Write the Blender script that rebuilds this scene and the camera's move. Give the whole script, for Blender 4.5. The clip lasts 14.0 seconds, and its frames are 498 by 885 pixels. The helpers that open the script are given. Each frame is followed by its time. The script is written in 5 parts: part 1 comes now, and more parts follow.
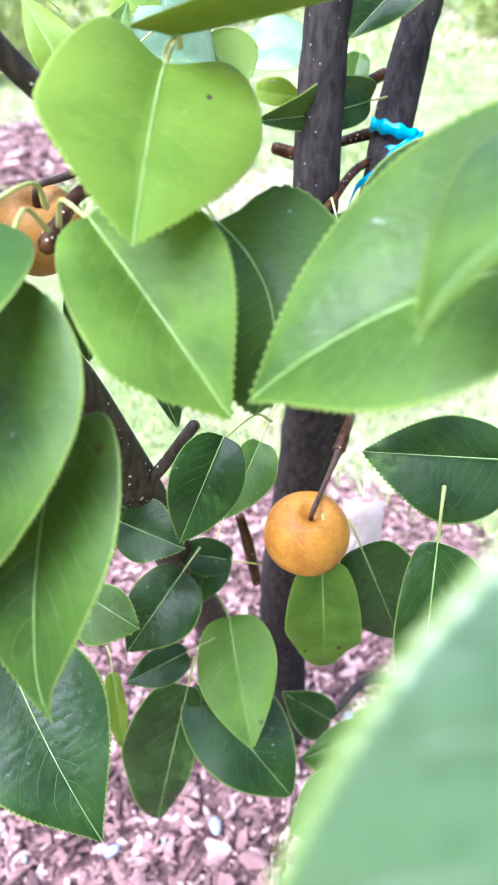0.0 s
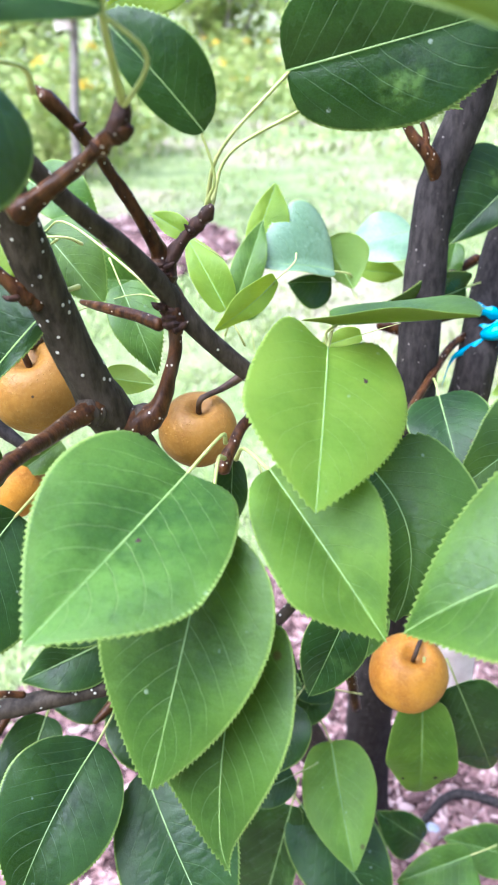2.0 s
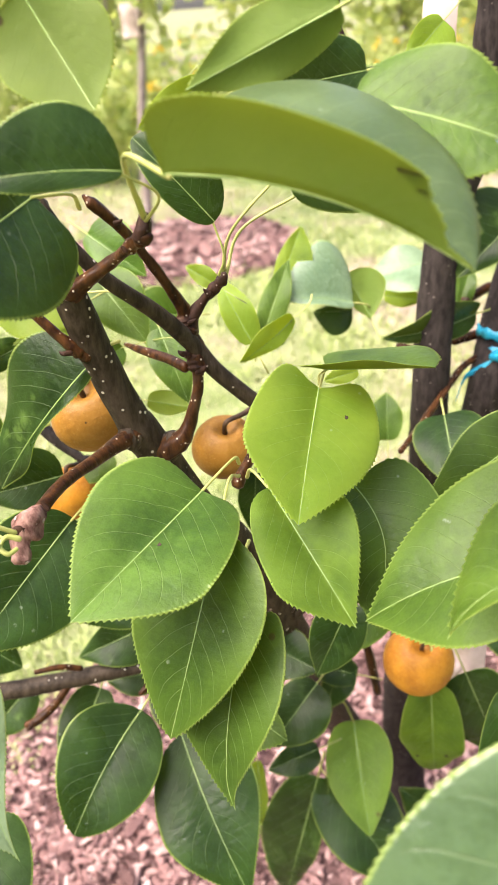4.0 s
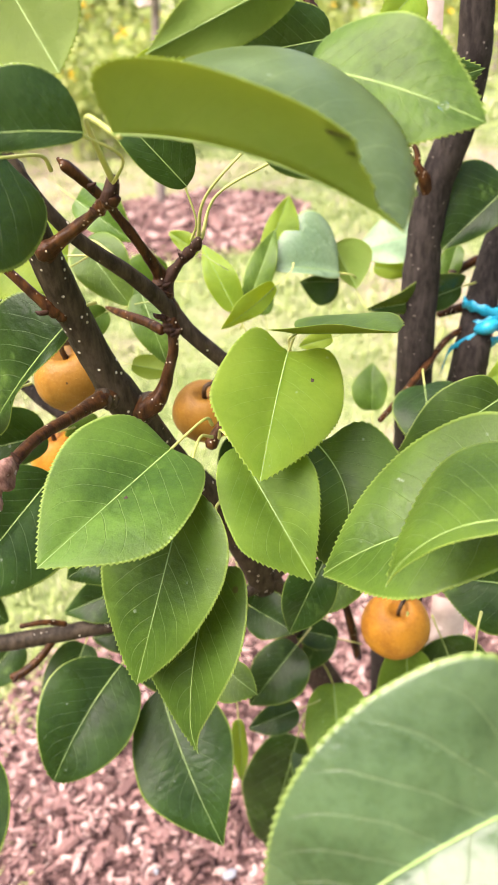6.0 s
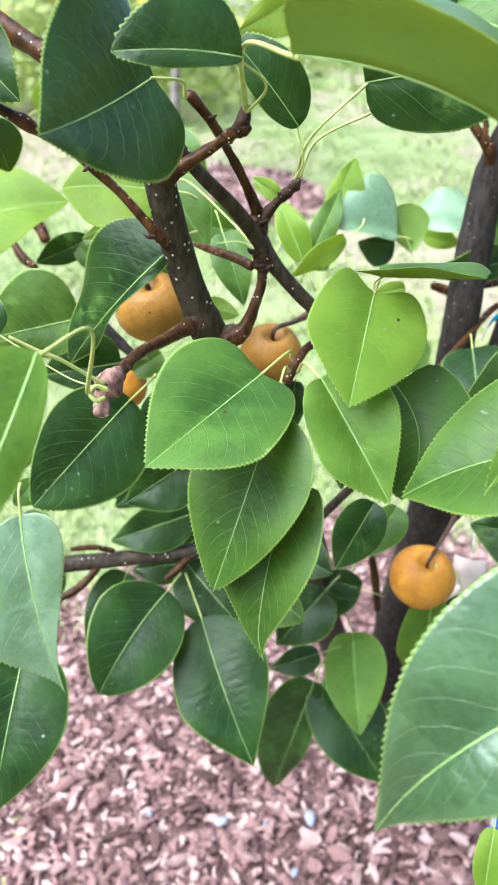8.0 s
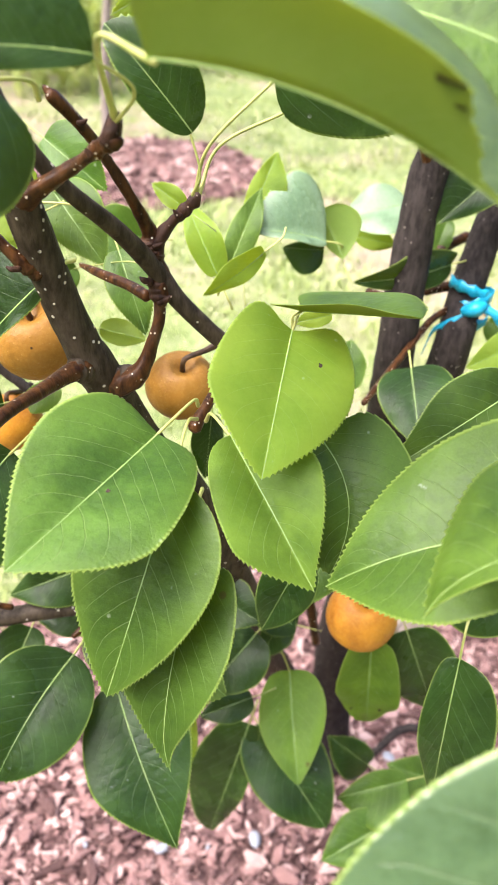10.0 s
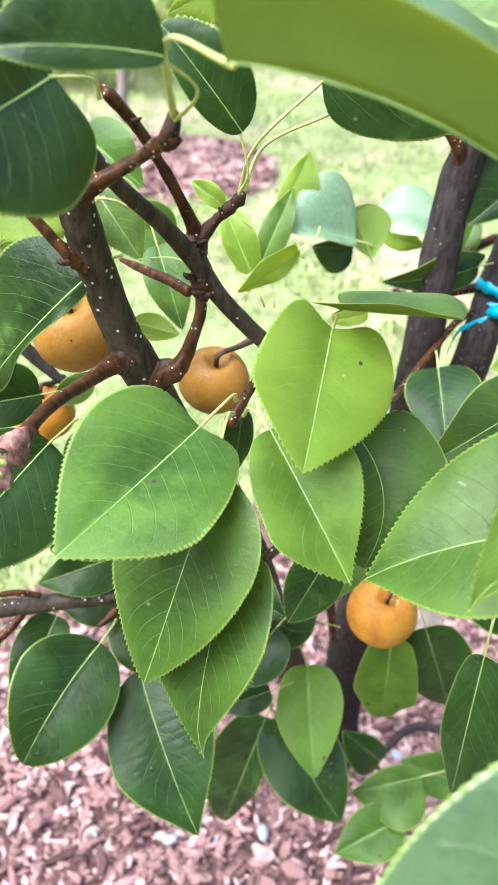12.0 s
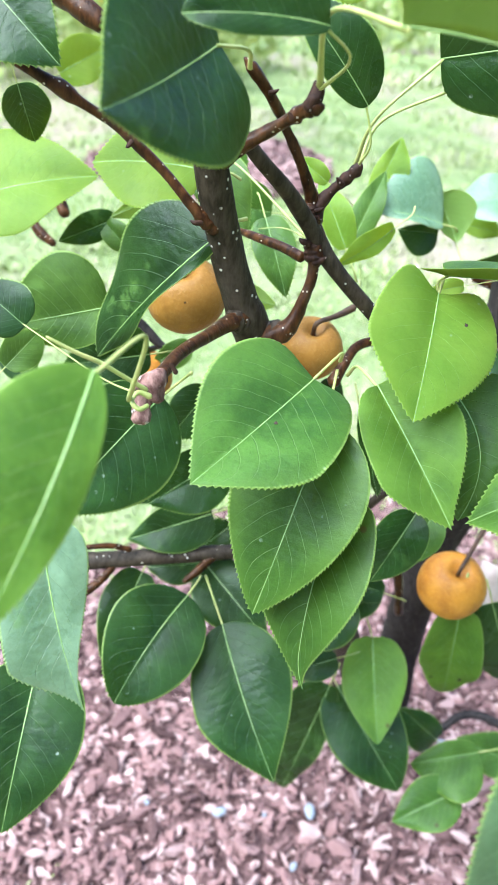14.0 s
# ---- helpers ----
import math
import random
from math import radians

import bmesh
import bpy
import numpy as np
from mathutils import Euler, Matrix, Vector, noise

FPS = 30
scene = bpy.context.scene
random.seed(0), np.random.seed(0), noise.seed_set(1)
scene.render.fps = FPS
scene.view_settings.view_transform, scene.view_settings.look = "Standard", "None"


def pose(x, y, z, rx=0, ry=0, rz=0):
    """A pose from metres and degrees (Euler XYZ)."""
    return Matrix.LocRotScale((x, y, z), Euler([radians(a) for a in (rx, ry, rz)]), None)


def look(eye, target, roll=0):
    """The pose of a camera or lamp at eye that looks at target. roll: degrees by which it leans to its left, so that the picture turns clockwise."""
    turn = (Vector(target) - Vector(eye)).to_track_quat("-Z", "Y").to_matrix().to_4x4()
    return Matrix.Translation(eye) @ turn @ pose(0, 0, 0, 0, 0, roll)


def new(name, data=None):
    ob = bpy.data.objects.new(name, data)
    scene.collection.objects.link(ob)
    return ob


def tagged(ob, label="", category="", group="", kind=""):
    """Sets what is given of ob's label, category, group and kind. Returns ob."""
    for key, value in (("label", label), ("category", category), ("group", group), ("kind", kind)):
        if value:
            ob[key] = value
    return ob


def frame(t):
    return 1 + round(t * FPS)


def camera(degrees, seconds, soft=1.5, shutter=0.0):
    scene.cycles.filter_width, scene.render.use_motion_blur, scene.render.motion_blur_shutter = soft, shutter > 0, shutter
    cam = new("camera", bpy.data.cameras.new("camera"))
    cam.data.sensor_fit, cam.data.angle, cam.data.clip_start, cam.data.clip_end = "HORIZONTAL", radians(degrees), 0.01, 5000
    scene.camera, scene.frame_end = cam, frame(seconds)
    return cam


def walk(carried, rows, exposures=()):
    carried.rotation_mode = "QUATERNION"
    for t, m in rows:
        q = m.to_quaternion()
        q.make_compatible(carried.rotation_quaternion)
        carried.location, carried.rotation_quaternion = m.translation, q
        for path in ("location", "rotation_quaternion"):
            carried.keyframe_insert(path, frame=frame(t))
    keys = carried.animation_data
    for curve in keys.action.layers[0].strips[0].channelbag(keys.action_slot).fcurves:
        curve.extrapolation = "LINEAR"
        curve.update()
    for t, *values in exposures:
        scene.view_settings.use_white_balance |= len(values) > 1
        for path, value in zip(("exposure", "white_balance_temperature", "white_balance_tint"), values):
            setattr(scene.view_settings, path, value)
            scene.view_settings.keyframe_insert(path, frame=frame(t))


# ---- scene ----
cam = camera(34.9, 14.0, soft=0.5)
cam.data.dof.use_dof = True
cam.data.dof.focus_distance = 0.36
cam.data.dof.aperture_fstop = 19.0
METRES, EYE, TILT, LEAN, TURN = 0.47, 0.935, -34.0, 0.0, 0.0
ROWS = [
    (0.0, 0.0, 0.0, 0.0, 0.0, -0.0, 0.0),
    (0.5, -0.0215, -0.0254, 0.0213, 0.63, 1.33, -0.35),
    (1.0, -0.0291, -0.079, 0.0985, 1.87, 2.21, -0.76),
    (1.5, -0.0375, -0.1144, 0.1104, 3.32, 3.7, -1.11),
    (2.0, -0.063, -0.141, 0.1016, 4.64, 5.2, -1.23),
    (2.5, -0.053, -0.187, 0.1155, 5.77, 6.25, -1.09),
    (5.0, 0.0391, -0.309, 0.1113, 10.56, 3.19, -2.43),
    (5.5, 0.0452, -0.3034, 0.1113, 10.23, 2.99, -2.54),
    (6.0, 0.0574, -0.3062, 0.1038, 10.13, 2.79, -3.16),
    (6.5, 0.0395, -0.3256, 0.0713, 10.02, 2.47, -4.22),
    (7.0, 0.0079, -0.342, 0.0413, 9.89, 2.19, -5.5),
    (7.5, -0.0286, -0.3611, 0.0247, 9.6, 1.93, -6.77),
    (8.0, -0.0311, -0.3735, 0.0335, 8.84, 1.66, -7.41),
    (8.5, -0.0321, -0.3401, 0.0628, 7.8, 1.39, -7.22),
    (9.0, -0.0171, -0.2686, 0.1081, 6.37, 0.94, -6.11),
    (11.5, -0.0185, -0.2179, 0.1364, 4.55, -0.08, -5.94),
    (12.0, -0.0458, -0.2454, 0.1241, 5.52, -0.03, -7.13),
    (12.5, -0.07, -0.2693, 0.1102, 6.5, 0.1, -8.17),
    (13.0, -0.0869, -0.2933, 0.0957, 7.37, 0.19, -9.03),
    (13.5, -0.0977, -0.3102, 0.0727, 8.0, 0.15, -9.48),
    (14.0, -0.1001, -0.3098, 0.0645, 8.33, -0.25, -9.38),
]
walk(cam, [(t, pose(0, 0, EYE, TILT, LEAN, TURN) @ pose(METRES * x, METRES * y, METRES * z, 90 + pitch, roll, yaw)) for t, x, y, z, yaw, pitch, roll in ROWS],
     exposures=[(0.0, 2.03, 5150, 19), (1.0, 1.99, 5250, 20), (1.5, 1.93, 5400, 17), (2.0, 1.88, 5100, 16), (2.5, 1.80, 5850, 18), (5.0, 1.70, 7000, 20), (6.5, 1.70, 7000, 19), (7.0, 1.68, 6000, 17), (7.5, 1.66, 5500, 8), (8.0, 1.66, 5500, 5), (8.5, 1.72, 6200, 10), (9.0, 1.75, 6750, 19), (11.5, 1.82, 5800, 13), (12.5, 1.81, 5600, 9), (13.0, 1.77, 5300, 5), (14.0, 1.78, 5200, 4)])

# ---- light: a bright, thinly overcast sky with a veiled sun ----
world = bpy.data.worlds.new("sky")
scene.world = world
world.use_nodes = True
wn = world.node_tree.nodes
sky = wn.new("ShaderNodeTexSky")
sky.sky_type = "NISHITA"
sky.sun_disc = False
sky.sun_elevation = radians(60)
sky.sun_rotation = radians(230)
sky.air_density, sky.dust_density, sky.ozone_density = 0.9, 3.2, 1.0
wn["Background"].inputs["Strength"].default_value = 0.13
world.node_tree.links.new(sky.outputs[0], wn["Background"].inputs["Color"])
sun_data = bpy.data.lights.new("sun", "SUN")
sun_data.energy, sun_data.angle, sun_data.color = 3.4, radians(60), (1.0, 0.965, 0.91)
sun = new("sun", sun_data)
sun.matrix_world = look((-2.0, -1.7, 4.6), (0, 0, 0))


# ---- materials ----
class Nodes:
    """A short hand for building one node material."""

    def __init__(self, name):
        self.mat = bpy.data.materials.new(name)
        self.mat.use_nodes = True
        self.tree = self.mat.node_tree
        self.bsdf = self.tree.nodes["Principled BSDF"]
        self.out = self.tree.nodes["Material Output"]

    def add(self, kind, **props):
        node = self.tree.nodes.new(kind)
        for key, value in props.items():
            if key == "operation":
                node.operation = value
            elif key == "blend_type":
                node.blend_type = value
            elif key == "feature":
                node.feature = value
        return node

    def join(self, a, b):
        self.tree.links.new(a, b)

    def put(self, socket, value):
        if hasattr(value, "is_linked"):
            self.join(value, socket)
        else:
            socket.default_value = value

    def math(self, op, a, b=0.0, c=0.0):
        node = self.add("ShaderNodeMath", operation=op)
        for sock, value in zip(node.inputs, (a, b, c)):
            self.put(sock, value)
        return node.outputs[0]

    def mix(self, fac, a, b, blend="MIX"):
        node = self.add("ShaderNodeMixRGB", blend_type=blend)
        for sock, value in zip(node.inputs, (fac, a, b)):
            self.put(sock, value if hasattr(value, "is_linked") or isinstance(value, float) else (*value, 1.0))
        return node.outputs[0]

    def noise(self, scale, detail=4.0, rough=0.55, vector=None, distort=0.0):
        node = self.add("ShaderNodeTexNoise")
        for key, value in (("Scale", scale), ("Detail", detail), ("Roughness", rough), ("Distortion", distort)):
            node.inputs[key].default_value = value
        self.join(vector or self.coords(), node.inputs["Vector"])
        return node.outputs["Fac"]

    def cells(self, scale, vector=None, rand=1.0):
        node = self.add("ShaderNodeTexVoronoi")
        node.inputs["Scale"].default_value = scale
        node.inputs["Randomness"].default_value = rand
        self.join(vector or self.coords(), node.inputs["Vector"])
        return node

    def coords(self, which="Object"):
        return self.add("ShaderNodeTexCoord").outputs[which]

    def step(self, value, lo, hi):
        node = self.add("ShaderNodeMapRange")
        node.interpolation_type = "SMOOTHSTEP"
        self.put(node.inputs["Value"], value)
        node.inputs["From Min"].default_value, node.inputs["From Max"].default_value = lo, hi
        return node.outputs[0]

    def random(self):
        return self.add("ShaderNodeObjectInfo").outputs["Random"]

    def island(self):
        return self.add("ShaderNodeNewGeometry").outputs["Random Per Island"]

    def bump(self, height, strength, distance):
        node = self.add("ShaderNodeBump")
        node.inputs["Strength"].default_value, node.inputs["Distance"].default_value = strength, distance
        self.put(node.inputs["Height"], height)
        self.join(node.outputs[0], self.bsdf.inputs["Normal"])
        return node.outputs[0]

    def finish(self, colour, rough, spec=0.5):
        self.put(self.bsdf.inputs["Base Color"], colour if hasattr(colour, "is_linked") else (*colour, 1.0))
        self.put(self.bsdf.inputs["Roughness"], rough)
        self.bsdf.inputs["Specular IOR Level"].default_value = spec
        return self.mat


def leaf_material(name, dark, light, vein, glow, see_through, rough, spec, relief):
    """A leaf's skin: blotches, pale side veins and a pale rim by the lamina's own (along, across) coordinates, and light that passes through."""
    n = Nodes(name)
    sep = n.add("ShaderNodeSeparateXYZ")
    n.join(n.coords("UV"), sep.inputs[0])
    along, across = sep.outputs[0], n.math("ABSOLUTE", n.math("SUBTRACT", n.math("MULTIPLY", sep.outputs[1], 2.0), 1.0))
    side = n.math("GREATER_THAN", sep.outputs[1], 0.5)
    wob = n.noise(38.0, 2.0)
    origin = n.math("SUBTRACT", along, n.math("MULTIPLY", n.math("POWER", across, 1.15), 0.31))
    phase = n.math("ADD", n.math("MULTIPLY", origin, 9.5), n.math("MULTIPLY", side, 0.45))
    phase = n.math("ADD", phase, n.math("MULTIPLY", n.math("SUBTRACT", wob, 0.5), 0.5))
    saw = n.math("ABSOLUTE", n.math("SUBTRACT", n.math("FRACT", phase), 0.5))
    line = n.step(saw, 0.024, 0.004)
    line = n.math("MULTIPLY", line, n.step(across, 1.02, 0.45))
    net = n.cells(800.0)
    net.feature = "DISTANCE_TO_EDGE"
    fine = n.step(net.outputs["Distance"], 0.12, 0.0)
    blotch = n.noise(34.0, 5.0, 0.6)
    wide = n.noise(11.0, 2.0)
    colour = n.mix(n.step(blotch, 0.36, 0.70), dark, light)
    colour = n.mix(n.math("MULTIPLY", n.step(wide, 0.45, 0.75), 0.45), colour, light)
    mottle = n.noise(420.0, 3.0, 0.65)
    colour = n.mix(n.math("MULTIPLY", n.step(mottle, 0.40, 0.70), 0.35), colour, light)
    colour = n.mix(n.math("MULTIPLY", n.step(mottle, 0.52, 0.30), 0.35), colour, dark)
    hue = n.add("ShaderNodeHueSaturation")
    n.join(n.math("ADD", n.math("MULTIPLY", n.random(), 0.016), 0.503), hue.inputs["Hue"])
    n.join(n.math("ADD", n.math("MULTIPLY", n.random(), 0.20), 0.90), hue.inputs["Value"])
    n.join(colour, hue.inputs["Color"])
    colour = hue.outputs[0]
    colour = n.mix(n.math("MULTIPLY", fine, 0.05), colour, vein)
    colour = n.mix(n.math("MULTIPLY", n.step(across, 0.55, 1.0), 0.35), colour, light)
    colour = n.mix(n.math("MULTIPLY", line, 0.34), colour, vein)
    rim = n.step(across, 0.962, 0.990)
    colour = n.mix(n.math("MULTIPLY", rim, 0.50), colour, (0.34, 0.46, 0.10))
    fade = n.math("MULTIPLY", n.step(n.noise(27.0, 3.0, 0.6), 0.62, 0.72), n.step(n.noise(160.0, 3.0, 0.6), 0.40, 0.62))
    colour = n.mix(n.math("MULTIPLY", fade, 0.42), colour, (0.15, 0.26, 0.055))
    specks = n.cells(130.0)
    speck = n.math("MULTIPLY", n.step(specks.outputs["Distance"], 0.16, 0.08), n.step(n.noise(42.0, 2.0), 0.57, 0.66))
    colour = n.mix(n.math("MULTIPLY", n.math("MULTIPLY", speck, n.step(mottle, 0.38, 0.58)), 0.42), colour, (0.5, 0.56, 0.42))
    spots = n.cells(42.0)
    spot = n.math("MULTIPLY", n.step(spots.outputs["Distance"], 0.085, 0.06), n.step(n.noise(23.0, 1.0), 0.60, 0.63))
    colour = n.mix(spot, colour, (0.05, 0.03, 0.015))
    n.finish(colour, n.math("ADD", n.math("MULTIPLY", blotch, 0.22), n.math("ADD", n.math("MULTIPLY", n.step(wide, 0.38, 0.62), -0.16), rough)), spec)
    height = n.math("ADD", n.math("MULTIPLY", line, -0.28), n.math("ADD", n.math("MULTIPLY", fine, -0.025), n.math("ADD", n.math("MULTIPLY", blotch, 0.9), n.math("ADD", n.math("MULTIPLY", mottle, 0.16), n.math("MULTIPLY", n.noise(110.0, 3.0, 0.5), 0.55)))))
    bumped = n.bump(height, relief, 0.0012)
    through_light = n.add("ShaderNodeBsdfTranslucent")
    n.join(n.mix(0.8, colour, glow), through_light.inputs["Color"])
    n.join(bumped, through_light.inputs["Normal"])
    both = n.add("ShaderNodeMixShader")
    both.inputs[0].default_value = see_through
    n.join(n.bsdf.outputs[0], both.inputs[1])
    n.join(through_light.outputs[0], both.inputs[2])
    n.join(both.outputs[0], n.out.inputs["Surface"])
    return n.mat


MATURE = leaf_material("leaf_mature", (0.024, 0.058, 0.006), (0.086, 0.155, 0.018), (0.36, 0.46, 0.17), (0.54, 0.64, 0.08), 0.20, 0.40, 0.24, 0.80)
# Deep green older leaves, darkened further: shade inside the foliage is in the colour.
OLD_SHADED = leaf_material("leaf_old_shaded", (0.005, 0.018, 0.003), (0.026, 0.060, 0.010), (0.22, 0.31, 0.13), (0.40, 0.56, 0.07), 0.13, 0.30, 0.21, 0.80)
# The mature skin in a darker tone, painting the shade that upper leaves cast.
DEEP_SHADED = leaf_material("leaf_deep_shaded", (0.014, 0.038, 0.004), (0.056, 0.108, 0.012), (0.32, 0.42, 0.15), (0.48, 0.62, 0.07), 0.18, 0.40, 0.22, 0.80)
FRESH = leaf_material("leaf_fresh", (0.045, 0.105, 0.010), (0.128, 0.225, 0.026), (0.40, 0.50, 0.18), (0.66, 0.80, 0.08), 0.30, 0.44, 0.16, 0.80)
# Glossy skin whose grey-green tint also paints in part of the sky's sheen.
WAXY_SHEEN = leaf_material("leaf_waxy_sheen", (0.022, 0.048, 0.018), (0.078, 0.130, 0.058), (0.36, 0.45, 0.22), (0.55, 0.66, 0.16), 0.20, 0.27, 0.60, 0.80)
# Pale mint base colour: the sky's reflection on upturned leaves, painted on.
PALE_SHEEN = leaf_material("leaf_pale_sheen", (0.095, 0.160, 0.080), (0.210, 0.300, 0.175), (0.40, 0.48, 0.26), (0.60, 0.70, 0.22), 0.25, 0.26, 0.65, 0.80)
YOUNG = leaf_material("leaf_young", (0.100, 0.175, 0.016), (0.215, 0.295, 0.038), (0.48, 0.58, 0.20), (0.84, 0.94, 0.05), 0.50, 0.44, 0.22, 0.65)
THIN = leaf_material("leaf_thin", (0.040, 0.070, 0.026), (0.105, 0.155, 0.070), (0.30, 0.38, 0.16), (0.70, 0.78, 0.16), 0.30, 0.45, 0.40, 0.40)
UNDER = leaf_material("leaf_underside", (0.120, 0.185, 0.030), (0.180, 0.250, 0.048), (0.30, 0.38, 0.12), (0.84, 0.88, 0.20), 0.45, 0.55, 0.20, 0.60)


def plain_material(name, a, b, scale, rough=0.5, spec=0.4, relief=0.3, depth=0.0006, detail=5.0, see_through=0.0):
    n = Nodes(name)
    fac = n.noise(scale, detail, 0.6)
    colour = n.mix(n.step(fac, 0.32, 0.68), a, b)
    n.bump(n.noise(scale * 3.0, 4.0), relief, depth)
    n.finish(colour, rough, spec)
    if see_through:
        passed = n.add("ShaderNodeBsdfTranslucent")
        n.join(n.mix(1.0, colour, (1.0, 1.0, 0.7), "MULTIPLY"), passed.inputs["Color"])
        both = n.add("ShaderNodeMixShader")
        both.inputs[0].default_value = see_through
        n.join(n.bsdf.outputs[0], both.inputs[1])
        n.join(passed.outputs[0], both.inputs[2])
        n.join(both.outputs[0], n.out.inputs["Surface"])
    return n.mat


RIB = plain_material("leaf_rib", (0.22, 0.34, 0.085), (0.31, 0.42, 0.13), 90.0, 0.45)
STALK = plain_material("leaf_stalk", (0.31, 0.36, 0.09), (0.44, 0.44, 0.14), 60.0, 0.42)
BLEMISH = plain_material("leaf_blemish", (0.030, 0.018, 0.010), (0.070, 0.040, 0.018), 600.0, 0.7)
PEAR_STALK = plain_material("fruit_stalk", (0.030, 0.015, 0.008), (0.085, 0.045, 0.020), 160.0, 0.6)


def bark_material(name, a, b, dot, dots=95.0, limit=0.20, rough=0.55, relief=0.8, few=0.44):
    """Smooth young bark with pale pores, lengthwise cracks and grey bloom."""
    n = Nodes(name)
    p = n.coords()
    stretch = n.add("ShaderNodeMapping")
    stretch.inputs["Scale"].default_value = (1.0, 1.0, 0.35)
    n.join(p, stretch.inputs["Vector"])
    grain = n.noise(230.0, 5.0, 0.65, stretch.outputs[0])
    patch = n.noise(42.0, 4.0, 0.6)
    colour = n.mix(n.step(grain, 0.3, 0.7), a, b)
    colour = n.mix(n.math("MULTIPLY", n.step(patch, 0.54, 0.75), 0.35), colour, (0.086, 0.070, 0.050))
    pores = n.cells(dots)
    pore = n.math("MULTIPLY", n.step(pores.outputs["Distance"], limit, limit * 0.75), n.step(n.noise(75.0, 1.0), few, few + 0.03))
    colour = n.mix(pore, colour, dot)
    n.bump(n.math("ADD", grain, n.math("MULTIPLY", pore, 1.2)), relief, 0.0007)
    return n.finish(colour, rough, 0.14)


BARK = bark_material("bark_young_limb", (0.018, 0.013, 0.008), (0.064, 0.048, 0.032), (0.60, 0.55, 0.46), 170.0, 0.155, 0.55, 1.0, 0.38)
TWIG = bark_material("bark_red_twig", (0.015, 0.006, 0.003), (0.084, 0.035, 0.011), (0.58, 0.50, 0.38), 280.0, 0.16, 0.36, 0.9, 0.41)
TRUNK = bark_material("bark_trunk", (0.013, 0.010, 0.009), (0.044, 0.036, 0.032), (0.22, 0.19, 0.16), 190.0, 0.15, 0.75, 1.2, 0.5)
SPUR = bark_material("bark_spur", (0.014, 0.006, 0.004), (0.060, 0.030, 0.018), (0.34, 0.27, 0.22), 300.0, 0.16, 0.6, 1.3)
STUB = bark_material("bark_stub", (0.075, 0.030, 0.022), (0.34, 0.20, 0.16), (0.55, 0.46, 0.40), 190.0, 0.25, 0.8, 1.4)


def pear_skin(name, a, b, dot):
    """Russet pear skin: mottled ochre with fine pale pores."""
    n = Nodes(name)
    fac = n.noise(24.0, 6.0, 0.70)
    colour = n.mix(n.step(fac, 0.32, 0.68), a, b)
    colour = n.mix(n.math("MULTIPLY", n.step(n.noise(520.0, 3.0), 0.48, 0.64), 0.16), colour, dot)
    pores = n.cells(430.0)
    pore = n.step(pores.outputs["Distance"], 0.22, 0.10)
    colour = n.mix(n.math("MULTIPLY", pore, 0.20), colour, dot)
    spots = n.cells(75.0)
    spot = n.math("MULTIPLY", n.step(spots.outputs["Distance"], 0.09, 0.06), n.step(n.noise(50.0, 1.0), 0.58, 0.6))
    colour = n.mix(spot, colour, (0.06, 0.03, 0.012))
    n.bump(n.math("ADD", pore, n.math("MULTIPLY", n.noise(330.0, 4.0), 2.0)), 0.55, 0.0005)
    return n.finish(colour, n.math("ADD", n.math("MULTIPLY", fac, 0.2), 0.40), 0.34)


RUSSET = pear_skin("pear_skin_russet", (0.225, 0.100, 0.010), (0.37, 0.175, 0.022), (0.48, 0.28, 0.07))
GOLDEN = pear_skin("pear_skin_golden", (0.28, 0.092, 0.005), (0.56, 0.245, 0.018), (0.62, 0.34, 0.08))
CALYX = plain_material("pear_calyx", (0.05, 0.028, 0.015), (0.11, 0.06, 0.03), 300.0, 0.8)


def ground_material():
    """Lawn seen from afar: patchy greens, straw and bare earth."""
    n = Nodes("lawn_ground")
    p = n.coords()
    big, mid, fine = n.noise(0.55, 4.0, 0.6, p), n.noise(4.0, 5.0, 0.65, p), n.noise(45.0, 4.0, 0.7, p)
    colour = n.mix(n.step(mid, 0.35, 0.65), (0.130, 0.180, 0.050), (0.235, 0.285, 0.110))
    colour = n.mix(n.math("MULTIPLY", n.step(fine, 0.45, 0.7), 0.6), colour, (0.31, 0.30, 0.185))
    colour = n.mix(n.math("MULTIPLY", n.step(fine, 0.45, 0.28), 0.7), colour, (0.060, 0.090, 0.025))
    colour = n.mix(n.math("MULTIPLY", n.step(big, 0.46, 0.60), 0.75), colour, (0.33, 0.24, 0.20))
    n.bump(n.math("ADD", fine, mid), 0.8, 0.02)
    return n.finish(colour, 0.85, 0.2)


def mulch_material(name, dark, mid, pale):
    """Shredded bark: every chip its own brown."""
    n = Nodes(name)
    rnd = n.math("FRACT", n.math("MULTIPLY", n.math("ADD", n.island(), n.random()), 7.31))
    colour = n.mix(n.step(rnd, 0.0, 0.6), dark, mid)
    colour = n.mix(n.step(rnd, 0.70, 0.99), colour, pale)
    grain = n.noise(190.0, 4.0, 0.7)
    colour = n.mix(n.math("MULTIPLY", n.step(grain, 0.5, 0.75), 0.5), colour, pale)
    n.bump(grain, 0.6, 0.001)
    return n.finish(colour, 0.85, 0.25)


LAWN = ground_material()
CHIP = mulch_material("mulch_chip", (0.046, 0.021, 0.018), (0.22, 0.122, 0.110), (0.46, 0.32, 0.285))
BED = plain_material("mulch_bed_soil", (0.045, 0.022, 0.020), (0.170, 0.098, 0.090), 60.0, 0.9, 0.2, 1.0, 0.008)
STONE = plain_material("pale_pebble", (0.20, 0.215, 0.24), (0.30, 0.315, 0.34), 120.0, 0.6)
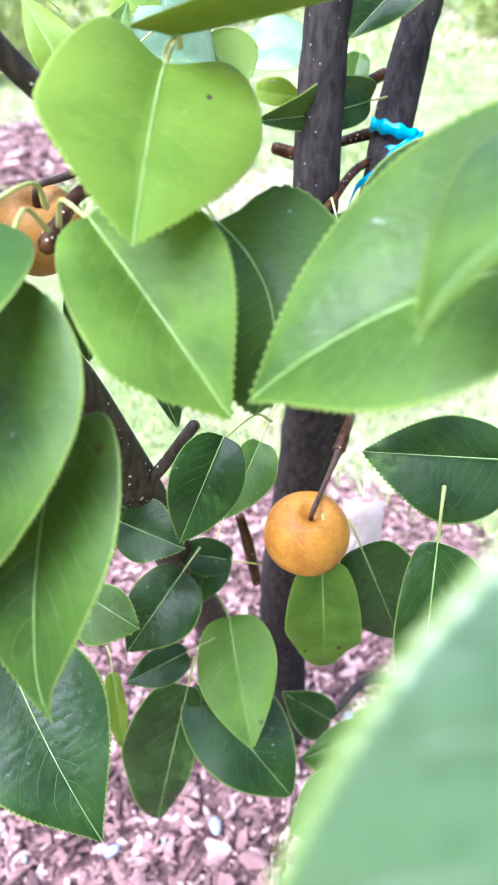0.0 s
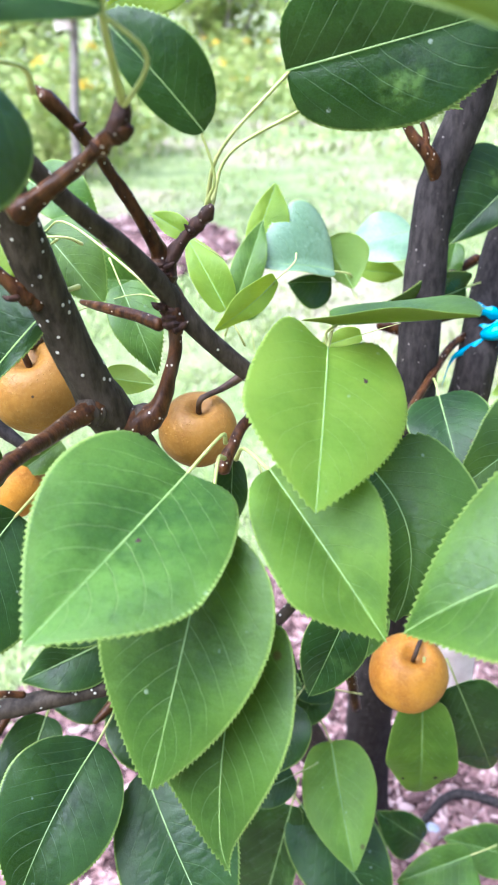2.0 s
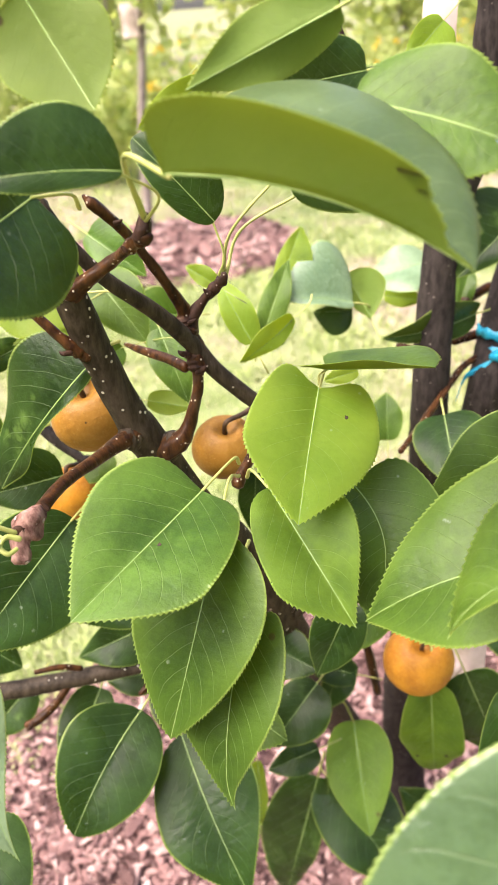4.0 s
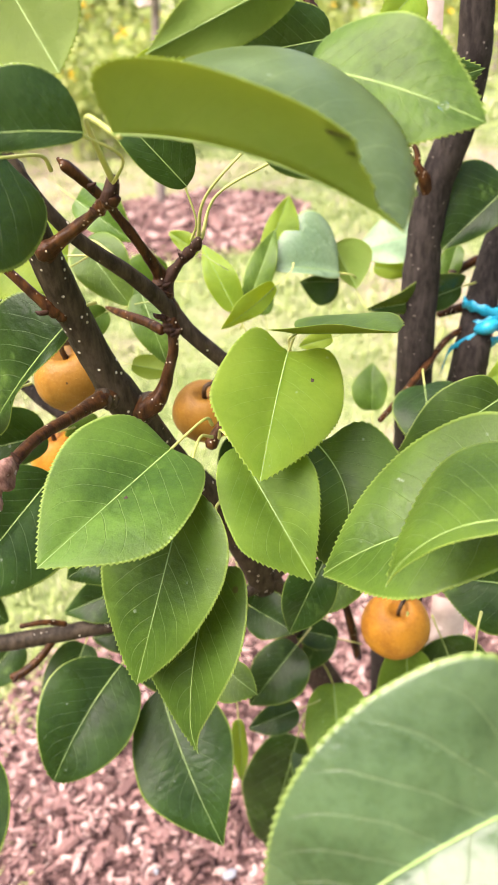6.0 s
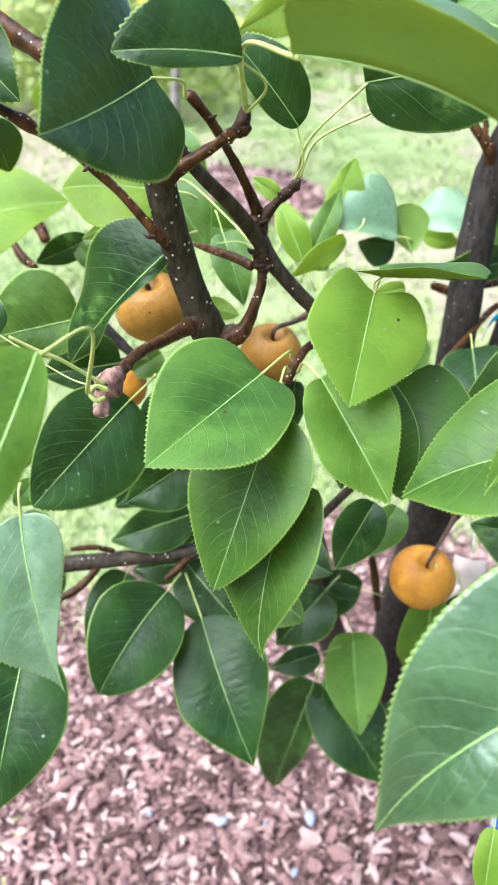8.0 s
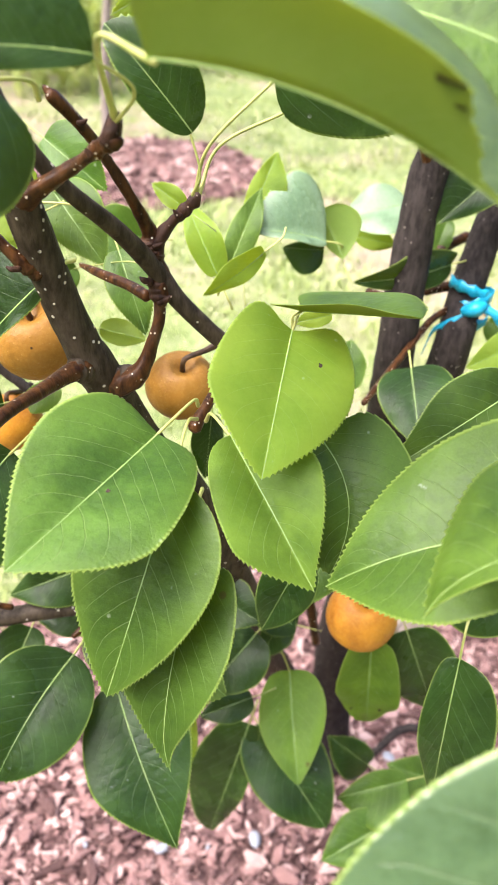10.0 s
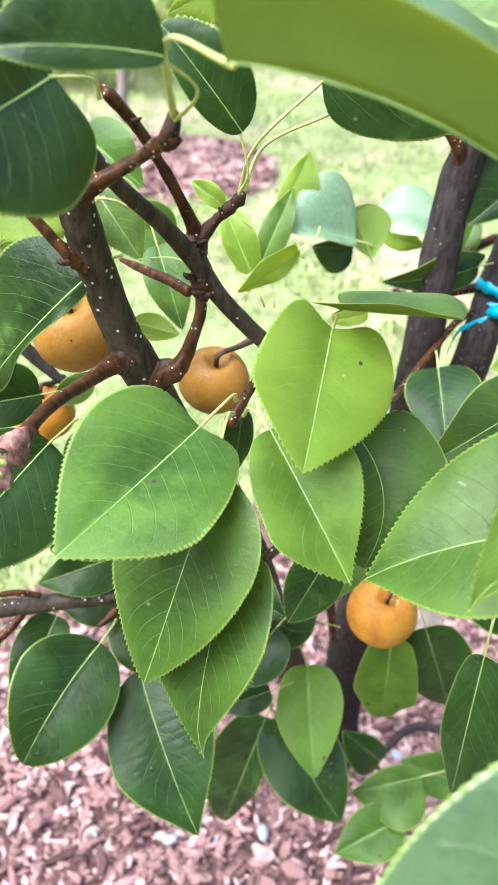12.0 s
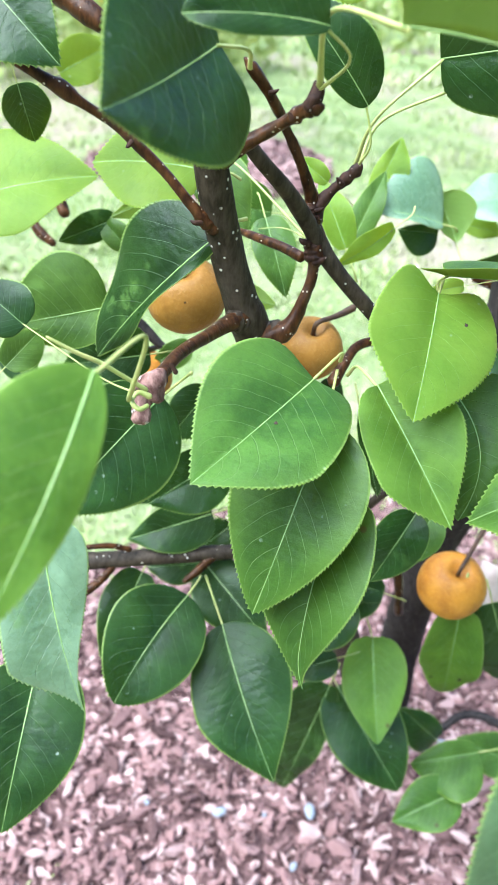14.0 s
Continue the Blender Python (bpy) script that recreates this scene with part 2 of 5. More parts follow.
BLADE = mulch_material("grass_blade", (0.215, 0.285, 0.075), (0.330, 0.400, 0.135), (0.52, 0.50, 0.30))
BLUE = plain_material("blue_plastic", (0.010, 0.060, 0.42), (0.016, 0.085, 0.52), 14.0, 0.32, 0.5, 0.05)
TAPE = plain_material("turquoise_tape", (0.0, 0.26, 0.42), (0.0, 0.36, 0.52), 70.0, 0.4, 0.5, 0.4, 0.001)
WIRE = plain_material("galvanised_wire", (0.35, 0.35, 0.34), (0.5, 0.5, 0.5), 200.0, 0.4)
CARD = plain_material("pale_fruit_bag", (0.50, 0.38, 0.33), (0.68, 0.56, 0.51), 50.0, 0.7)
FAR_LEAF = plain_material("far_foliage", (0.27, 0.36, 0.10), (0.47, 0.50, 0.19), 7.0, 0.7, see_through=0.5)
WOODS = plain_material("woods_foliage", (0.035, 0.065, 0.016), (0.075, 0.115, 0.028), 1.2, 0.75)
FAR_STEM = plain_material("far_stem", (0.20, 0.16, 0.14), (0.32, 0.27, 0.24), 30.0, 0.8)
FLOWER = plain_material("yellow_flower", (0.60, 0.36, 0.01), (0.75, 0.50, 0.02), 40.0, 0.6)


# ---- shapes ----
def mesh_object(name, verts, faces, mats, parent=None, label="", smooth=True, slots=None, uvs=None):
    me = bpy.data.meshes.new(name)
    me.from_pydata([tuple(v) for v in verts], [], faces)
    for m in mats:
        me.materials.append(m)
    if slots is not None:
        me.polygons.foreach_set("material_index", slots)
    if uvs is not None:
        layer = me.uv_layers.new(name="lamina")
        index = np.zeros(len(me.loops), dtype=np.int32)
        me.loops.foreach_get("vertex_index", index)
        layer.data.foreach_set("uv", np.asarray(uvs, dtype=np.float32)[index].ravel())
    me.polygons.foreach_set("use_smooth", [smooth] * len(me.polygons))
    me.update()
    ob = new(name, me)
    if parent is not None:
        ob.parent = parent
    if label:
        tagged(ob, label)
    return ob


def smooth_path(points, steps):
    """Catmull-Rom through (x, y, z, radius) rows."""
    p = np.array(points, dtype=float)
    p = np.vstack([2 * p[0] - p[1], p, 2 * p[-1] - p[-2]])
    out = []
    for k in range(1, len(p) - 2):
        for i in range(steps):
            t = i / steps
            a, b, c, d = p[k - 1:k + 3]
            out.append(0.5 * (2 * b + (c - a) * t + (2 * a - 5 * b + 4 * c - d) * t * t + (3 * b - a - 3 * c + d) * t ** 3))
    out.append(p[-2])
    out = np.array(out)
    out[:, 3] = np.maximum(out[:, 3], 0.0002)
    return out


def tube_data(points, sides=10, steps=6, rough=0.0, start=0):
    """Verts and faces of a closed, tapered, slightly uneven tube."""
    path = smooth_path(points, steps)
    head, foot = path[0] - path[1], path[-1] - path[-2]
    head = np.array([*(path[0][:3] + head[:3] / max(1e-9, np.linalg.norm(head[:3])) * path[0][3] * 0.5), path[0][3] * 0.55])
    foot = np.array([*(path[-1][:3] + foot[:3] / max(1e-9, np.linalg.norm(foot[:3])) * path[-1][3] * 0.5), path[-1][3] * 0.55])
    path = np.vstack([head, path, foot])
    verts, faces = [], []
    ref = Vector((0.31, 0.87, 0.39))
    for i, row in enumerate(path):
        q = Vector(row[:3])
        ahead = Vector(path[min(i + 1, len(path) - 1)][:3]) - Vector(path[max(i - 1, 0)][:3])
        ahead.normalize()
        x = (ref - ahead * ref.dot(ahead)).normalized()
        ref = x
        y = ahead.cross(x)
        for k in range(sides):
            a = 2 * math.pi * k / sides
            w = x * math.cos(a) + y * math.sin(a)
            r = row[3]
            if rough:
                r *= 1 + rough * noise.noise(q * 70 + w * 1.3) + 0.5 * rough * noise.noise(q * 260 + w * 2.0)
            verts.append(q + w * r)
    n = len(path)
    for i in range(n - 1):
        for k in range(sides):
            faces.append((start + i * sides + k, start + i * sides + (k + 1) % sides, start + (i + 1) * sides + (k + 1) % sides, start + (i + 1) * sides + k))
    faces.append(tuple(start + k for k in reversed(range(sides))))
    faces.append(tuple(start + (n - 1) * sides + k for k in range(sides)))
    return verts, faces


def tube(name, points, mat, parent=None, label="", sides=10, steps=6, rough=0.0):
    v, f = tube_data(points, sides, steps, rough)
    return mesh_object(name, v, f, [mat], parent, label)


def leaf(parent, base, tip, up, wl, wr, skin=None, fold=12.0, sag=0.07, um=0.37, lobe=0.05, curl=0.0, wave=0.030, stalk=None, thick=0.00054, full=0.86, um_r=0.0, hooked=0.0, bow=0.0, stem=1.35, torn=1.0, spots=(), pucker=1.0, cup=0.12):
    """One pear leaf: a saw-toothed, folded, arched and quilted lamina with two skins, its midrib and its stalk. up: the side that its upper skin faces."""
    skin = skin or MATURE
    b, t, up = Vector(base), Vector(tip), Vector(up)
    a = t - b
    length = a.length
    a.normalize()
    n = (up - a * up.dot(a)).normalized()
    s = a.cross(n)
    phase = random.uniform(0, 6.28)
    rise = math.tan(radians(fold))
    rows = 3 * max(14, min(50, round(length / 0.0018)))

    def width_at(u, at):
        """Half width along the leaf: a round base, nearly straight sides, a drawn-out tip."""
        if u < at:
            return math.sqrt(max(0.0, 1 - (1 - u / at) ** 2.1))
        return max(0.0, 1 - ((u - at) / (1 - at)) ** 1.7) ** (1.10 * full / 0.86)

    def spine(u):
        hook = max(0.0, u - 0.82) / 0.18
        return b + a * (length * u) + n * (length * (sag * 4 * u * (1 - u) - curl * hook * hook)) + s * (length * (hooked * hook * hook + bow * 4 * u * (1 - u)))

    verts, uvs = [], []
    half = [0.0, 0.12, 0.30, 0.50, 0.70, 0.86, 0.955, 1.0]
    cols = [-h for h in reversed(half[1:])] + half
    for i in range(rows + 1):
        u = i / rows
        mid = spine(u)
        back = lobe * length * (u / 0.11) * math.exp(1 - u / 0.11)
        for v in cols:
            f = width_at(u, um_r if v > 0 and um_r else um)
            w = (wr if v > 0 else wl) * f
            if v > 0 and u > torn:
                w *= max(0.12, 1 - 9.0 * (u - torn) + 0.12 * math.sin(60 * u))
            h = abs(v)
            d = v * w
            along = -back * h ** 1.5
            if h == 1.0 and 3 < i < rows - 2:
                d += math.copysign((0.0, 0.45, 1.0)[i % 3] * (0.00020 + 0.0036 * length) * (1 + 0.3 * math.sin(i * 1.7 + phase)), v)
                along += (0.0, 0.0003, 0.0011)[i % 3]
            lift = h * w * (rise * (1 - 0.35 * h) + cup * (1 - h)) + wave * length * math.sin(9.0 * u + phase + (1.4 if v > 0 else 0)) * h * h * min(1.0, f * 1.5)
            if 0.0 < h < 0.95:
                lift += 0.0080 * pucker * length * (abs(math.cos(math.pi * (9.5 * (u - 0.31 * h ** 1.15) + (0.45 if v > 0 else 0.0)))) ** 0.7 - 0.6) * min(1.0, h * 4) * (1 - h * h) * f
            verts.append(mid + a * along + s * d + n * lift)
            uvs.append((u, 0.5 + 0.5 * v))
    m = len(cols)
    count = (rows + 1) * m
    low = [v - n * 0.00028 for v in verts]
    faces, slots = [], []
    for i in range(rows):
        for k in range(m - 1):
            c = i * m + k
            quad = (c, c + 1, c + m + 1, c + m)
            faces.append(quad)
            slots.append(0)
            faces.append(tuple(count + j for j in reversed(quad)))
            slots.append(1)
        for k in (0, m - 1):
            c = i * m + k
            edge = (c, c + m, count + c + m, count + c)
            faces.append(edge if k == 0 else tuple(reversed(edge)))
            slots.append(1)
    ob = mesh_object("leaf", verts + low, faces, [skin, UNDER], parent, "", True, slots, uvs + uvs)
    r = thick * min(1.0, length / 0.07)
    ribs = [(*(spine(u) + n * (r * 0.12 - 0.00015)), r * (1.0 - 0.80 * u) * (0.55 + 0.45 * min(1.0, u * 5 + 0.5))) for u in [k / 14 for k in range(15)]]
    tube("midrib", ribs, RIB, ob, "", 6, 2)
    for u, v, size in spots:
        centre = verts[round(u * rows) * m + min(range(m), key=lambda k: abs(cols[k] - v))] + n * (0.0003 if size > 0 else -0.0006)
        ring = [centre + (a * math.cos(j * 0.7854) * 1.3 + s * math.sin(j * 0.7854)) * abs(size) * (1 + 0.25 * math.sin(j * 2.6)) for j in range(8)]
        mesh_object("blemish", [v - n * 0.0001 for v in ring] + [centre + n * (0.0001 if size > 0 else -0.0001)], [(j, (j + 1) % 8, 8) for j in range(8)], [BLEMISH], ob, "dark brown spot")
    if stalk is None:
        stalk = b - a * (0.016 + 0.006 * random.random()) - n * 0.008
    e = Vector(stalk)
    bend = (b + e) * 0.5 - a * (b - e).length * 0.16 + n * (b - e).length * 0.12
    tube("petiole", [(*(b + a * 0.002 - n * 0.0002), r * 1.0 * stem), (*bend, r * stem), (*e, r * 1.5 * stem)], STALK, ob, "", 7, 8)
    return ob


def pear(centre, radius, axis, skin, label, stalk_to=None, squash=0.90, group="russet pears on the tree"):
    """A round Asian pear with a dimple at the stalk, a shallow one at the calyx, and its stalk."""
    z = Vector(axis).normalized()
    x = z.orthogonal().normalized()
    y = z.cross(x)
    c = Vector(centre)
    root = new("pear")
    root.matrix_world = Matrix.Translation(c)
    seg, rings = 40, 28
    verts, faces = [], []
    for i in range(rings + 1):
        th = math.pi * i / rings
        for k in range(seg):
            a = 2 * math.pi * k / seg
            rr = radius * (1 + 0.012 * math.sin(2 * a + 1) + 0.008 * math.sin(5 * a) * math.sin(th))
            h = squash * math.cos(th) * (1 + 0.03 * math.cos(th))
            g = math.sin(th)
            h -= 0.34 * math.exp(-(g / 0.28) ** 2) if th < math.pi / 2 else -0.12 * math.exp(-(g / 0.22) ** 2)
            verts.append((x * math.cos(a) + y * math.sin(a)) * (g * rr) + z * (h * rr))
    for i in range(rings):
        for k in range(seg):
            faces.append((i * seg + k, (i + 1) * seg + k, (i + 1) * seg + (k + 1) % seg, i * seg + (k + 1) % seg))
    mesh_object("fruit", verts, faces, [skin], root)
    foot = z * (radius * (squash - 0.34))
    if stalk_to is not None:
        end = Vector(stalk_to) - c
        tube("stalk", [(*(foot - z * 0.003), 0.0017), (*(foot + z * 0.010), 0.0015), (*((foot + end) * 0.5 + z * 0.004), 0.0017), (*end, 0.0026)], PEAR_STALK, root, "", 8, 6, 0.15)
    else:
        tube("stalk", [(*(foot - z * 0.003), 0.0014), (*(foot + z * 0.008), 0.0012), (*(foot + z * 0.016 + x * 0.004), 0.0016)], PEAR_STALK, root, "", 8, 6, 0.15)
    tube("calyx", [(*(-z * radius * (squash - 0.13)), 0.003), (*(-z * radius * (squash - 0.10)), 0.0022)], CALYX, root, "", 8, 2, 0.3)
    return tagged(root, label, "pear", group)


# ---- ground, mulch bed and lawn ----
def hills(x, y):
    """The lie of the lawn, level round the tree."""
    far = max(0.0, math.hypot(x, y) - 4.0)
    return min(far, 60.0) / 60.0 * 0.5 * noise.noise(Vector((x * 0.05, y * 0.05, 0.3)))


rings_at = [0.0, 0.3, 0.6, 0.9, 1.2, 1.6, 2.2, 3, 4, 6, 9, 13, 20, 32, 55, 100, 220, 500]
gv, gf = [(0, 0, -0.012)], []
for r in rings_at[1:]:
    for k in range(48):
        a = 2 * math.pi * k / 48
        x, y = r * math.cos(a), r * math.sin(a)
        gv.append((x, y, hills(x, y) - 0.012 + 0.006 * noise.noise(Vector((x * 3, y * 3, 0)))))
for k in range(48):
    gf.append((0, 1 + k, 1 + (k + 1) % 48))
for i in range(len(rings_at) - 2):
    for k in range(48):
        c = 1 + i * 48
        gf.append((c + k, c + 48 + k, c + 48 + (k + 1) % 48, c + (k + 1) % 48))
tagged(mesh_object("ground", gv, gf, [LAWN]), "patchy green lawn with straw and bare earth", "lawn", kind="structure")


def bed_edge(a, cx, cy, r):
    q = r * (1 + 0.10 * noise.noise(Vector((math.cos(a) * 1.7, math.sin(a) * 1.7, cx))))
    return cx + q * math.cos(a), cy + q * math.sin(a)


def mulch_bed(cx, cy, r, height, label, name="mulch_bed"):
    """A low round mound of mulch, its surface lumpy."""
    verts, faces = [(cx, cy, height)], []
    count, turns = 18, 72
    for i in range(1, count + 1):
        for k in range(turns):
            ex, ey = bed_edge(2 * math.pi * k / turns, cx, cy, r)
            u = i / count
            x, y = cx + (ex - cx) * u, cy + (ey - cy) * u
            verts.append((x, y, height * (1 - u ** 3) - 0.010 * u ** 6 + 0.006 * noise.noise(Vector((x * 22, y * 22, 1))) * (1 - u ** 8)))
    for k in range(turns):
        faces.append((0, 1 + k, 1 + (k + 1) % turns))
    for i in range(count - 1):
        for k in range(turns):
            c = 1 + i * turns
            faces.append((c + k, c + turns + k, c + turns + (k + 1) % turns, c + (k + 1) % turns))
    return tagged(mesh_object(name, verts, faces, [BED]), label, "mulch", kind="structure")


BED_X, BED_Y, BED_R = 0.02, 0.66, 0.63
bed = mulch_bed(BED_X, BED_Y, BED_R, 0.012, "round bed of reddish-brown shredded bark mulch round the pear tree")


# ---- the pear tree: trunks, limbs and twigs ----
tree = new("pear_tree")
tree.location = (0.0, 0.0, 0.0)
tagged(tree, "young Asian pear tree with glossy toothed leaves in a mulch bed", "tree")
tube("twig", [(-0.2228, 0.3576, 0.8223, 0.0040), (-0.2098, 0.3539, 0.8122, 0.0044), (-0.1947, 0.3502, 0.8014, 0.0032), (-0.1853, 0.3483, 0.7953, 0.0020)], TRUNK, tree, "", 12, 6, 0.10)
tube("limb", [(0.0284, 0.7069, 0.0489, 0.0236), (-0.0174, 0.6168, 0.2327, 0.0204), (-0.0477, 0.4836, 0.4578, 0.0160), (-0.0559, 0.3716, 0.6309, 0.0128), (-0.0806, 0.3205, 0.7516, 0.0106), (-0.0999, 0.2920, 0.8039, 0.0105), (-0.1090, 0.2765, 0.8380, 0.0104), (-0.1171, 0.2631, 0.8683, 0.0102), (-0.1207, 0.2592, 0.8810, 0.0088), (-0.1270, 0.2527, 0.9070, 0.0083), (-0.1326, 0.2389, 0.9501, 0.0076), (-0.1342, 0.2330, 0.9718, 0.0060), (-0.1396, 0.2377, 0.9900, 0.0048)], BARK, tree, "", 16, 6, 0.05)
tube("twig", [(-0.1163, 0.2640, 0.8695, 0.0086), (-0.1188, 0.2545, 0.8711, 0.0056), (-0.1246, 0.2427, 0.8714, 0.0041), (-0.1292, 0.2229, 0.8736, 0.0032), (-0.1337, 0.1992, 0.8772, 0.0029), (-0.1365, 0.1750, 0.8774, 0.0031)], TWIG, tree, "", 12, 6, 0.12)
tube("spur", [(-0.1356, 0.1758, 0.8784, 0.0032), (-0.1370, 0.1710, 0.8768, 0.0056), (-0.1389, 0.1670, 0.8747, 0.0062), (-0.1402, 0.1639, 0.8721, 0.0048), (-0.1398, 0.1611, 0.8691, 0.0036), (-0.1394, 0.1577, 0.8654, 0.0031)], STUB, tree, "", 12, 9, 0.55)
tube("bud", [(-0.1365, 0.1660, 0.8762, 0.0024), (-0.1398, 0.1624, 0.8773, 0.0021), (-0.1421, 0.1595, 0.8774, 0.0009)], SPUR, tree, "", 12, 6, 0.20)
tube("twig", [(-0.1100, 0.2690, 0.8540, 0.0098), (-0.1046, 0.2640, 0.8594, 0.0068), (-0.0978, 0.2628, 0.8634, 0.0058), (-0.0926, 0.2651, 0.8713, 0.0036), (-0.0875, 0.2704, 0.8876, 0.0029), (-0.0868, 0.2725, 0.8964, 0.0031), (-0.0865, 0.2737, 0.9001, 0.0046), (-0.0861, 0.2745, 0.9052, 0.0040), (-0.0865, 0.2761, 0.9078, 0.0048), (-0.0891, 0.2763, 0.9166, 0.0035)], TWIG, tree, "", 14, 9, 0.22)
tube("branch", [(-0.0337, 0.2965, 0.8352, 0.0025), (-0.0463, 0.2904, 0.8582, 0.0034), (-0.0578, 0.2853, 0.8730, 0.0039), (-0.0674, 0.2816, 0.8835, 0.0041), (-0.0796, 0.2766, 0.8987, 0.0043), (-0.0886, 0.2740, 0.9128, 0.0044), (-0.1000, 0.2562, 0.9359, 0.0039), (-0.1132, 0.2368, 0.9570, 0.0033), (-0.1249, 0.2286, 0.9764, 0.0028), (-0.1363, 0.2278, 0.9980, 0.0025), (-0.1471, 0.2271, 1.0195, 0.0024)], BARK, tree, "", 14, 6, 0.06)
tube("twig", [(-0.0904, 0.2732, 0.9159, 0.0036), (-0.0902, 0.2752, 0.9190, 0.0053), (-0.0903, 0.2757, 0.9218, 0.0041), (-0.0912, 0.2768, 0.9238, 0.0047), (-0.0918, 0.2767, 0.9297, 0.0030), (-0.0969, 0.2689, 0.9455, 0.0025), (-0.1051, 0.2609, 0.9642, 0.0022), (-0.1108, 0.2506, 0.9783, 0.0023), (-0.1167, 0.2433, 0.9876, 0.0025), (-0.1189, 0.2431, 0.9899, 0.0016), (-0.1204, 0.2427, 0.9918, 0.0007)], TWIG, tree, "", 14, 9, 0.30)
tube("spur", [(-0.0897, 0.2757, 0.9198, 0.0046), (-0.0872, 0.2779, 0.9262, 0.0033), (-0.0817, 0.2800, 0.9335, 0.0025), (-0.0783, 0.2802, 0.9366, 0.0030), (-0.0761, 0.2809, 0.9388, 0.0035), (-0.0744, 0.2811, 0.9406, 0.0026), (-0.0726, 0.2805, 0.9428, 0.0028), (-0.0707, 0.2802, 0.9455, 0.0016)], SPUR, tree, "", 14, 9, 0.35)
tube("twig", [(-0.0935, 0.2762, 0.8988, 0.0028), (-0.1051, 0.2861, 0.8992, 0.0027), (-0.1230, 0.2998, 0.8982, 0.0023), (-0.1368, 0.3136, 0.8961, 0.0012)], TWIG, tree, "", 12, 6, 0.08)
tube("branch", [(-0.1243, 0.2201, 0.9570, 0.0046), (-0.1147, 0.2187, 0.9631, 0.0030), (-0.1027, 0.2177, 0.9710, 0.0025), (-0.0959, 0.2138, 0.9759, 0.0023), (-0.0933, 0.2131, 0.9777, 0.0032), (-0.0915, 0.2119, 0.9791, 0.0026), (-0.0893, 0.2108, 0.9805, 0.0028), (-0.0878, 0.2103, 0.9810, 0.0032), (-0.0862, 0.2098, 0.9816, 0.0025), (-0.0851, 0.2091, 0.9820, 0.0030), (-0.0831, 0.2087, 0.9826, 0.0017)], TWIG, tree, "", 14, 9, 0.34)
tube("spur", [(-0.0876, 0.2095, 0.9816, 0.0035), (-0.0858, 0.2099, 0.9854, 0.0030), (-0.0852, 0.2117, 0.9901, 0.0023)], SPUR, tree, "", 14, 9, 0.42)
tube("branch", [(-0.1334, 0.2404, 0.9215, 0.0034), (-0.1374, 0.2392, 0.9267, 0.0031), (-0.1410, 0.2385, 0.9306, 0.0024), (-0.1536, 0.2384, 0.9441, 0.0021), (-0.1643, 0.2364, 0.9540, 0.0024), (-0.1743, 0.2339, 0.9628, 0.0019), (-0.1857, 0.2264, 0.9717, 0.0022), (-0.1891, 0.2248, 0.9741, 0.0031), (-0.1930, 0.2234, 0.9770, 0.0034), (-0.1989, 0.2218, 0.9802, 0.0026), (-0.2130, 0.2135, 0.9907, 0.0022)], TWIG, tree, "", 12, 6, 0.14)
tube("branch", [(-0.1848, 0.2541, 0.9975, 0.0040), (-0.1910, 0.2554, 1.0009, 0.0052), (-0.2002, 0.2570, 1.0054, 0.0049), (-0.2130, 0.2592, 1.0116, 0.0054), (-0.2335, 0.2624, 1.0212, 0.0056)], TWIG, tree, "", 12, 6, 0.14)
tube("twig", [(-0.0337, 0.2965, 0.8352, 0.0030), (-0.0477, 0.2932, 0.8498, 0.0026), (-0.0597, 0.2833, 0.8513, 0.0026), (-0.0656, 0.2695, 0.8446, 0.0029), (-0.0690, 0.2618, 0.8391, 0.0038)], TWIG, tree, "", 12, 6, 0.15)
tube("branch", [(-0.0284, 0.3508, 0.7099, 0.0033), (-0.0591, 0.3453, 0.6728, 0.0038), (-0.1035, 0.3281, 0.6598, 0.0051), (-0.1405, 0.3174, 0.6549, 0.0056), (-0.1860, 0.3052, 0.6502, 0.0060), (-0.2357, 0.2920, 0.6452, 0.0064), (-0.2814, 0.2809, 0.6425, 0.0068)], BARK, tree, "", 12, 6, 0.08)
tube("twig", [(-0.2105, 0.2967, 0.6446, 0.0032), (-0.2159, 0.2860, 0.6389, 0.0030), (-0.2254, 0.2745, 0.6332, 0.0032), (-0.2334, 0.2698, 0.6320, 0.0023)], TWIG, tree, "", 12, 6, 0.20)
tube("twig", [(-0.1344, 0.3194, 0.6560, 0.0026), (-0.1437, 0.3124, 0.6518, 0.0030), (-0.1504, 0.3041, 0.6464, 0.0032), (-0.1580, 0.2961, 0.6419, 0.0017)], TWIG, tree, "", 12, 6, 0.20)
tube("twig", [(-0.1981, 0.2975, 0.6610, 0.0021), (-0.2111, 0.2921, 0.6662, 0.0021), (-0.2254, 0.2843, 0.6679, 0.0017)], TWIG, tree, "", 12, 6, 0.10)
tube("trunk", [(0.0462, 0.6722, 0.0323, 0.0365), (0.0444, 0.6697, 0.0768, 0.0299), (0.0398, 0.6470, 0.2236, 0.0267), (0.0385, 0.6193, 0.3518, 0.0251), (0.0474, 0.5841, 0.5031, 0.0229), (0.0513, 0.5586, 0.5950, 0.0217), (0.0430, 0.5150, 0.7100, 0.0157), (0.0411, 0.4920, 0.7767, 0.0146), (0.0422, 0.4958, 0.8483, 0.0137), (0.0456, 0.4975, 0.9080, 0.0127), (0.0585, 0.4950, 0.9526, 0.0118), (0.0662, 0.4916, 0.9912, 0.0113), (0.0670, 0.4900, 1.0332, 0.0108), (0.0680, 0.4890, 1.0700, 0.0104)], TRUNK, tree, "", 18, 6, 0.08)
